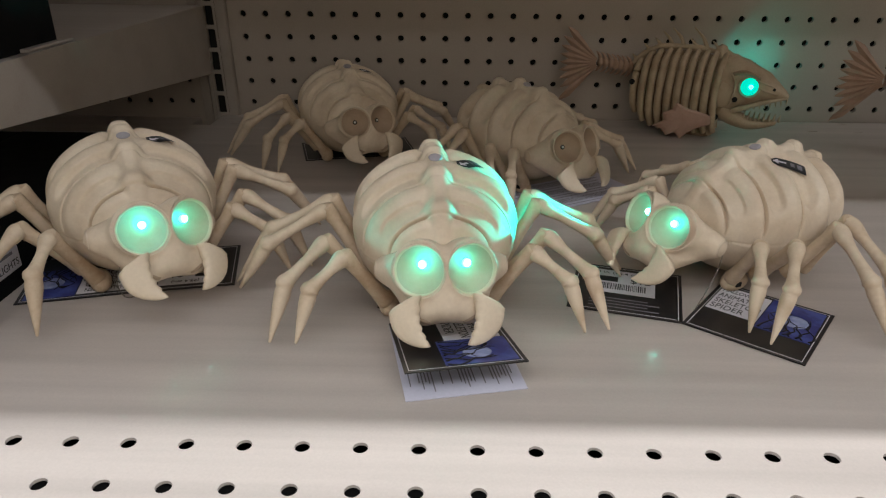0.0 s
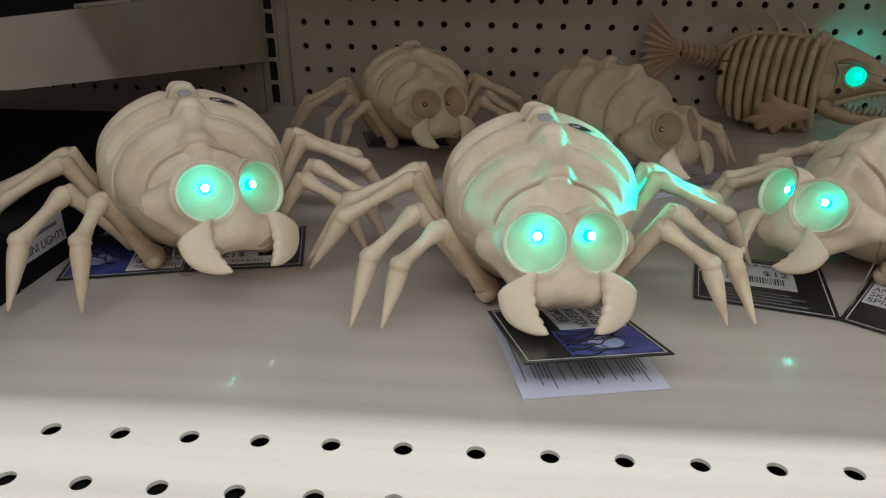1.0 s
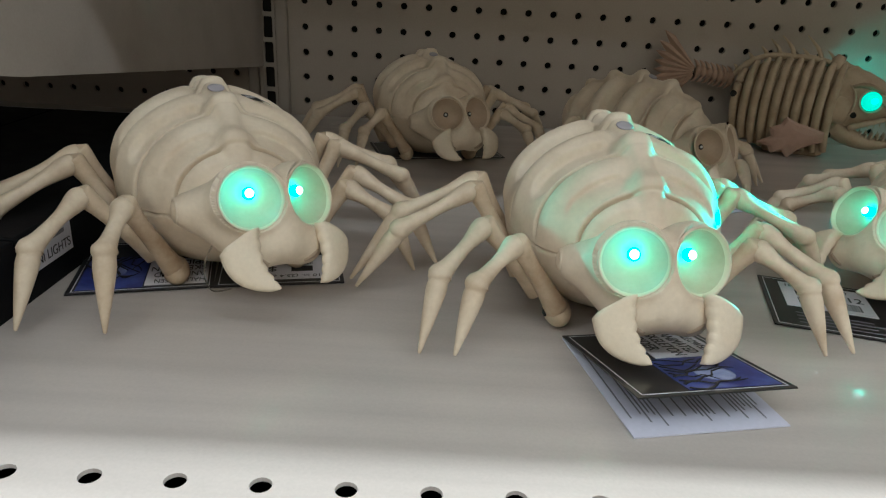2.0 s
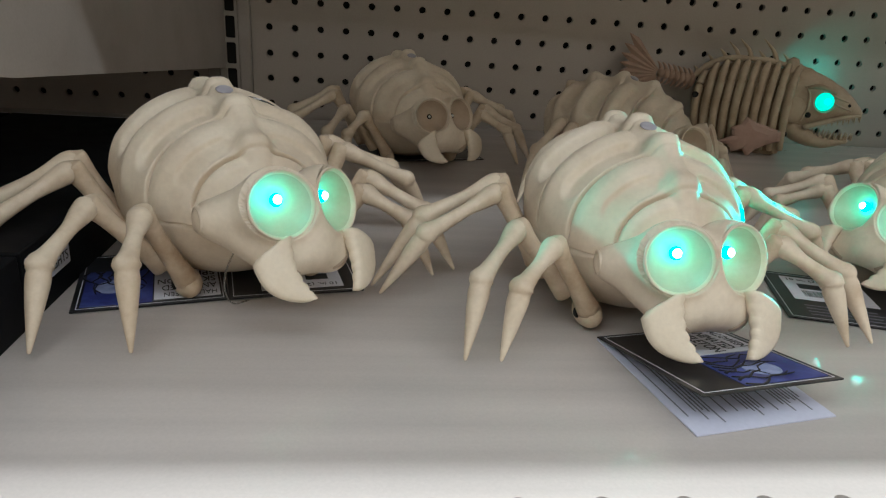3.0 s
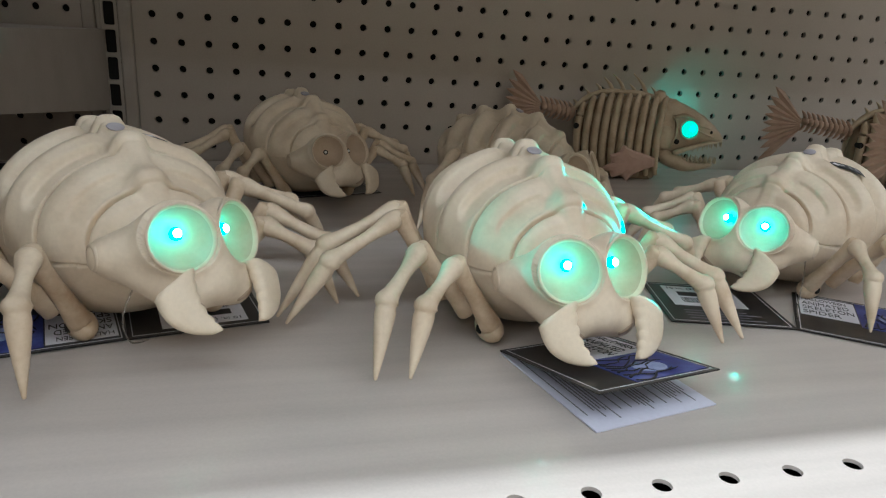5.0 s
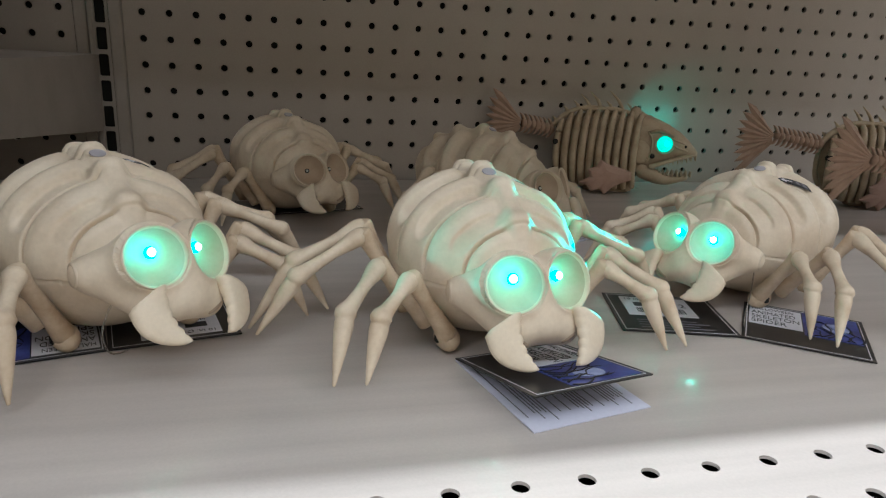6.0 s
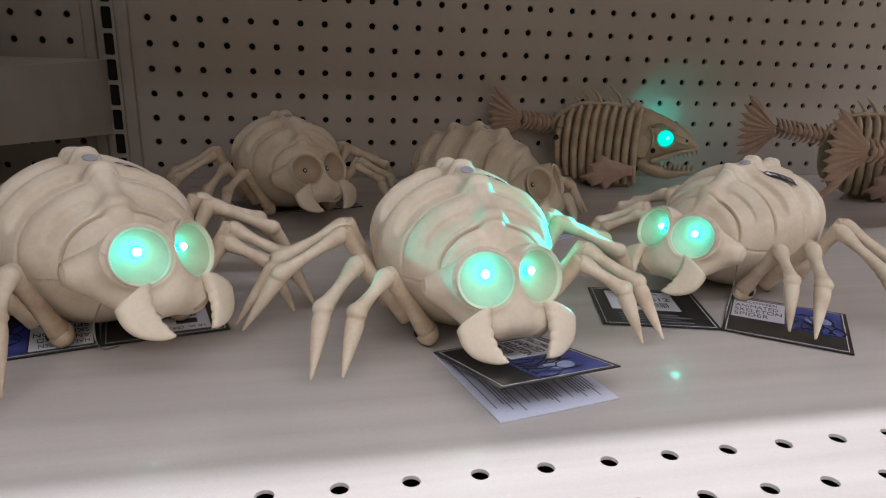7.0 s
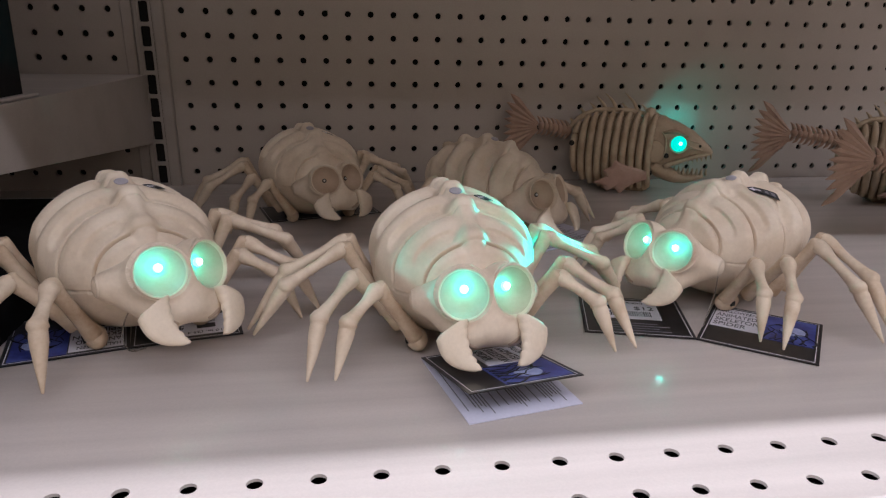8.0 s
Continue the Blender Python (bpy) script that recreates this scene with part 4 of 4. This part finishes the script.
def back_print(ob, w, h):
    """Back of the tag: size line, price sticker with bars, fine print as bars."""
    border(ob, w, h)
    sw, sh = w * 0.62, h * 0.50
    x0, y0 = w * 0.14, h * 0.40
    st = part("price_sticker", box_bm((x0, y0, 0.0006), (x0 + sw, y0 + sh, 0.0009)), WHITE, ob)
    text_mesh("10 in. (25.4 cm)", 0.0042, INK, ob, Matrix.Translation((x0 + 0.002, y0 + sh * 0.88, 0.00095)), width=sw * 0.72)
    text_mesh("$12", 0.0085, INK, ob, Matrix.Translation((x0 + sw * 0.62, y0 + sh * 0.58, 0.00095)))
    part("store_mark", box_bm((x0 + sw * 0.16, y0 + sh * 0.48, 0.0009), (x0 + sw * 0.44, y0 + sh * 0.70, 0.00096), 0.0), INK, ob)
    bm = bmesh.new()
    rng = random.Random(3)
    bx = x0 + sw * 0.16
    while bx < x0 + sw * 0.86:
        t = rng.choice((0.0003, 0.0005, 0.0008))
        box_bm((bx, y0 + sh * 0.14, 0.0009), (bx + t, y0 + sh * 0.40, 0.00096), bm=bm)
        bx += t + rng.choice((0.0004, 0.0006))
    part("barcode", bm, INK, ob)
    bm = bmesh.new()
    for i in range(4):
        box_bm((w * 0.18, h * 0.10 + i * h * 0.06, 0.0006), (w * (0.80 - 0.1 * (i % 2)), h * 0.115 + i * h * 0.06, 0.0007), bm=bm)
    part("fine_print", bm, GREYINK, ob)


def inner_print(ob, w, h, m=Matrix.Identity(4)):
    """Inside of the tag: paragraphs of fine print."""
    bm = bmesh.new()
    rng = random.Random(8)
    y = h * 0.06
    while y < h * 0.93:
        for k in range(rng.choice((1, 5, 7))):
            if y > h * 0.93:
                break
            box_bm((w * 0.08, y, 0.0006), (w * rng.uniform(0.80, 0.93), y + 0.0006, 0.0007), bm=bm)
            y += 0.0017
        y += 0.0030
    part("fine_print", bm, GREYINK, ob, m=m)


def frame_on(corner, toward, up=(0, 0, 1)):
    """A pose at corner whose x axis runs toward the second point."""
    ex = (Vector(toward) - Vector(corner)).normalized()
    ez = Vector(up)
    ey = ez.cross(ex).normalized()
    ez = ex.cross(ey)
    m = Matrix((ex, ey, ez)).transposed().to_4x4()
    m.translation = Vector(corner)
    return m


# folded tag under the pincers: fold at the back, upper leaf lifted toward the aisle
TW, TH = 0.0605, 0.0705
t1 = empty("folded_tag", label="black folded product tag with a blue night picture under a spider", category="product tag", group="product tags")
fold = frame_on((0.2065, -0.4815, 0.0003), (0.2065 + 0.0600, -0.4815 + 0.0125, 0.0003))
t1.matrix_world = fold
low = leaf(t1, "lower_leaf", pose(0, -TH, 0), TW, TH, PAPER, "white inner leaf with fine print")
inner_print(low, TH, TW, pose(0, TH, 0, 0, 0, -90))
top = leaf(t1, "upper_leaf", pose(0, 0, 0.0009, -11.5) @ pose(0, -TH, 0), TW, TH, BLACK, "black front leaf with a title panel")
front_print(top, TH, TW, pose(0, TH, 0, 0, 0, -90))

t2 = empty("open_tag", label="open black product tag with price sticker under a spider", category="product tag", group="product tags")
t2.matrix_world = frame_on((0.374, -0.4735, 0.0005), (0.425, -0.5135, 0.0005))
b = leaf(t2, "front_leaf", Matrix.Identity(4), 0.066, 0.066, BLACK, "black front leaf with a title panel")
front_print(b, 0.066, 0.066)
t2m = t2.matrix_world.inverted() @ frame_on((0.3105, -0.4560, 0.0005), (0.374, -0.4735, 0.0005))
b = leaf(t2, "back_leaf", t2m, 0.0665, 0.062, BLACK, "black back leaf with a white price sticker")
back_print(b, 0.0665, 0.062)

t3 = empty("open_tag", label="open black product tag lying upside down under a spider", category="product tag", group="product tags")
t3.matrix_world = frame_on((-0.0175, -0.4670, 0.0005), (0.042, -0.4505, 0.0005))
b = leaf(t3, "front_leaf", pose(0.0645, 0.064, 0, 0, 0, 180), 0.0645, 0.064, BLACK, "black front leaf with a title panel")
front_print(b, 0.0645, 0.064)
t3m = t3.matrix_world.inverted() @ frame_on((0.0445, -0.4500, 0.0005), (0.1045, -0.4365, 0.0005))
b = leaf(t3, "back_leaf", t3m @ pose(0.062, 0.06, 0, 0, 0, 180), 0.062, 0.06, BLACK, "black back leaf with a white sticker")
back_print(b, 0.062, 0.06)

t4 = empty("open_tag", label="printed paper leaflet lying under a spider", category="product tag", group="product tags")
t4.matrix_world = frame_on((0.303, -0.312, 0.0005), (0.408, -0.252, 0.0005))
b = leaf(t4, "paper_leaf", Matrix.Identity(4), 0.115, 0.058, PAPER, "white leaf with fine print")
inner_print(b, 0.115, 0.058)

t5 = empty("open_tag", label="black product tag lying under a spider near the pegboard", category="product tag", group="product tags")
t5.matrix_world = frame_on((0.098, -0.182, 0.0005), (0.200, -0.154, 0.0005))
b = leaf(t5, "front_leaf", Matrix.Identity(4), 0.110, 0.062, BLACK, "black leaf")
border(b, 0.110, 0.062)


def carton(label, lo, hi, face_title):
    thing = empty("light_box", label=label, category="carton", group="black boxes of string lights")
    thing.matrix_world = Matrix.Translation(((lo[0] + hi[0]) / 2, (lo[1] + hi[1]) / 2, lo[2]))
    shift = Vector(((lo[0] + hi[0]) / 2, (lo[1] + hi[1]) / 2, lo[2]))
    part("carton_body", box_bm(Vector(lo) - shift, Vector(hi) - shift, 0.0008), CARTON, thing)
    if hi[1] > -0.25:
        # Thin white strip paints the light caught by the carton's back edge.
        part("edge_tape", box_bm((lo[0] - shift.x + 0.001, hi[1] - shift.y - 0.0016, hi[2] - shift.z), (hi[0] - shift.x - 0.001, hi[1] - shift.y - 0.0004, hi[2] - shift.z + 0.0002)), WHITE, thing, "white strip painted as the lit back edge")
    if face_title:
        x = hi[0] - shift.x + 0.0003
        y0, zt = lo[1] - shift.y, hi[2] - shift.z
        part("title_panel", box_bm((x - 0.0002, y0 + 0.004, zt - 0.020), (x + 0.0002, y0 + 0.042, zt - 0.004)), WHITE, thing)
        m = Matrix.Translation((x + 0.0004, y0 + 0.0055, zt - 0.0155)) @ pose(0, 0, 0, 90, 0, 90)
        text_mesh("MINI LIGHTS", 0.0066, INK, thing, m, width=0.034)
        bm = bmesh.new()
        box_bm((x + 0.0003, y0 + 0.006, zt - 0.0095), (x + 0.0004, y0 + 0.036, zt - 0.0075), bm=bm)
        part("fine_print", bm, GREYINK, thing)
    return thing


carton("black carton of mini lights with a white title panel", (-0.16, -0.4775, -0.002), (-0.0285, -0.200, 0.0315), True)
carton("black carton of mini lights with a white title panel", (-0.16, -0.618, -0.002), (-0.028, -0.4790, 0.0310), True)
carton("long black carton at the back of the neighbouring bay", (-0.60, -0.50, -0.002), (-0.162, -0.200, 0.0312), False)
big = empty("black_box", label="tall plain black product box on the raised shelf", category="carton")
big.matrix_world = Matrix.Translation((-0.25, -0.452, 0.1257))
part("carton_body", box_bm((-0.19, -0.15, 0), (0.197, 0.155, 0.27), 0.001), CARTON, big)


def tag_string(label, pts):
    thing = empty("tag_string", label=label, category="string", group="tag strings")
    thing.matrix_world = Matrix.Translation(pts[-1])
    v, f = tube_mesh([Vector(p) - Vector(pts[-1]) for p in pts], [0.00007] * len(pts), 6, 5)
    solid("nylon_loop", v, f, NYLON, thing)


tag_string("thin clear nylon loop from a spider neck to its tag", [(0.056, -0.452, 0.036), (0.050, -0.460, 0.028), (0.046, -0.464, 0.016), (0.048, -0.462, 0.005), (0.054, -0.452, 0.0016)])
tag_string("thin clear nylon loop from a spider neck to its tag", [(0.402, -0.425, 0.052), (0.408, -0.430, 0.040), (0.403, -0.440, 0.020), (0.392, -0.452, 0.006), (0.384, -0.462, 0.0016)])
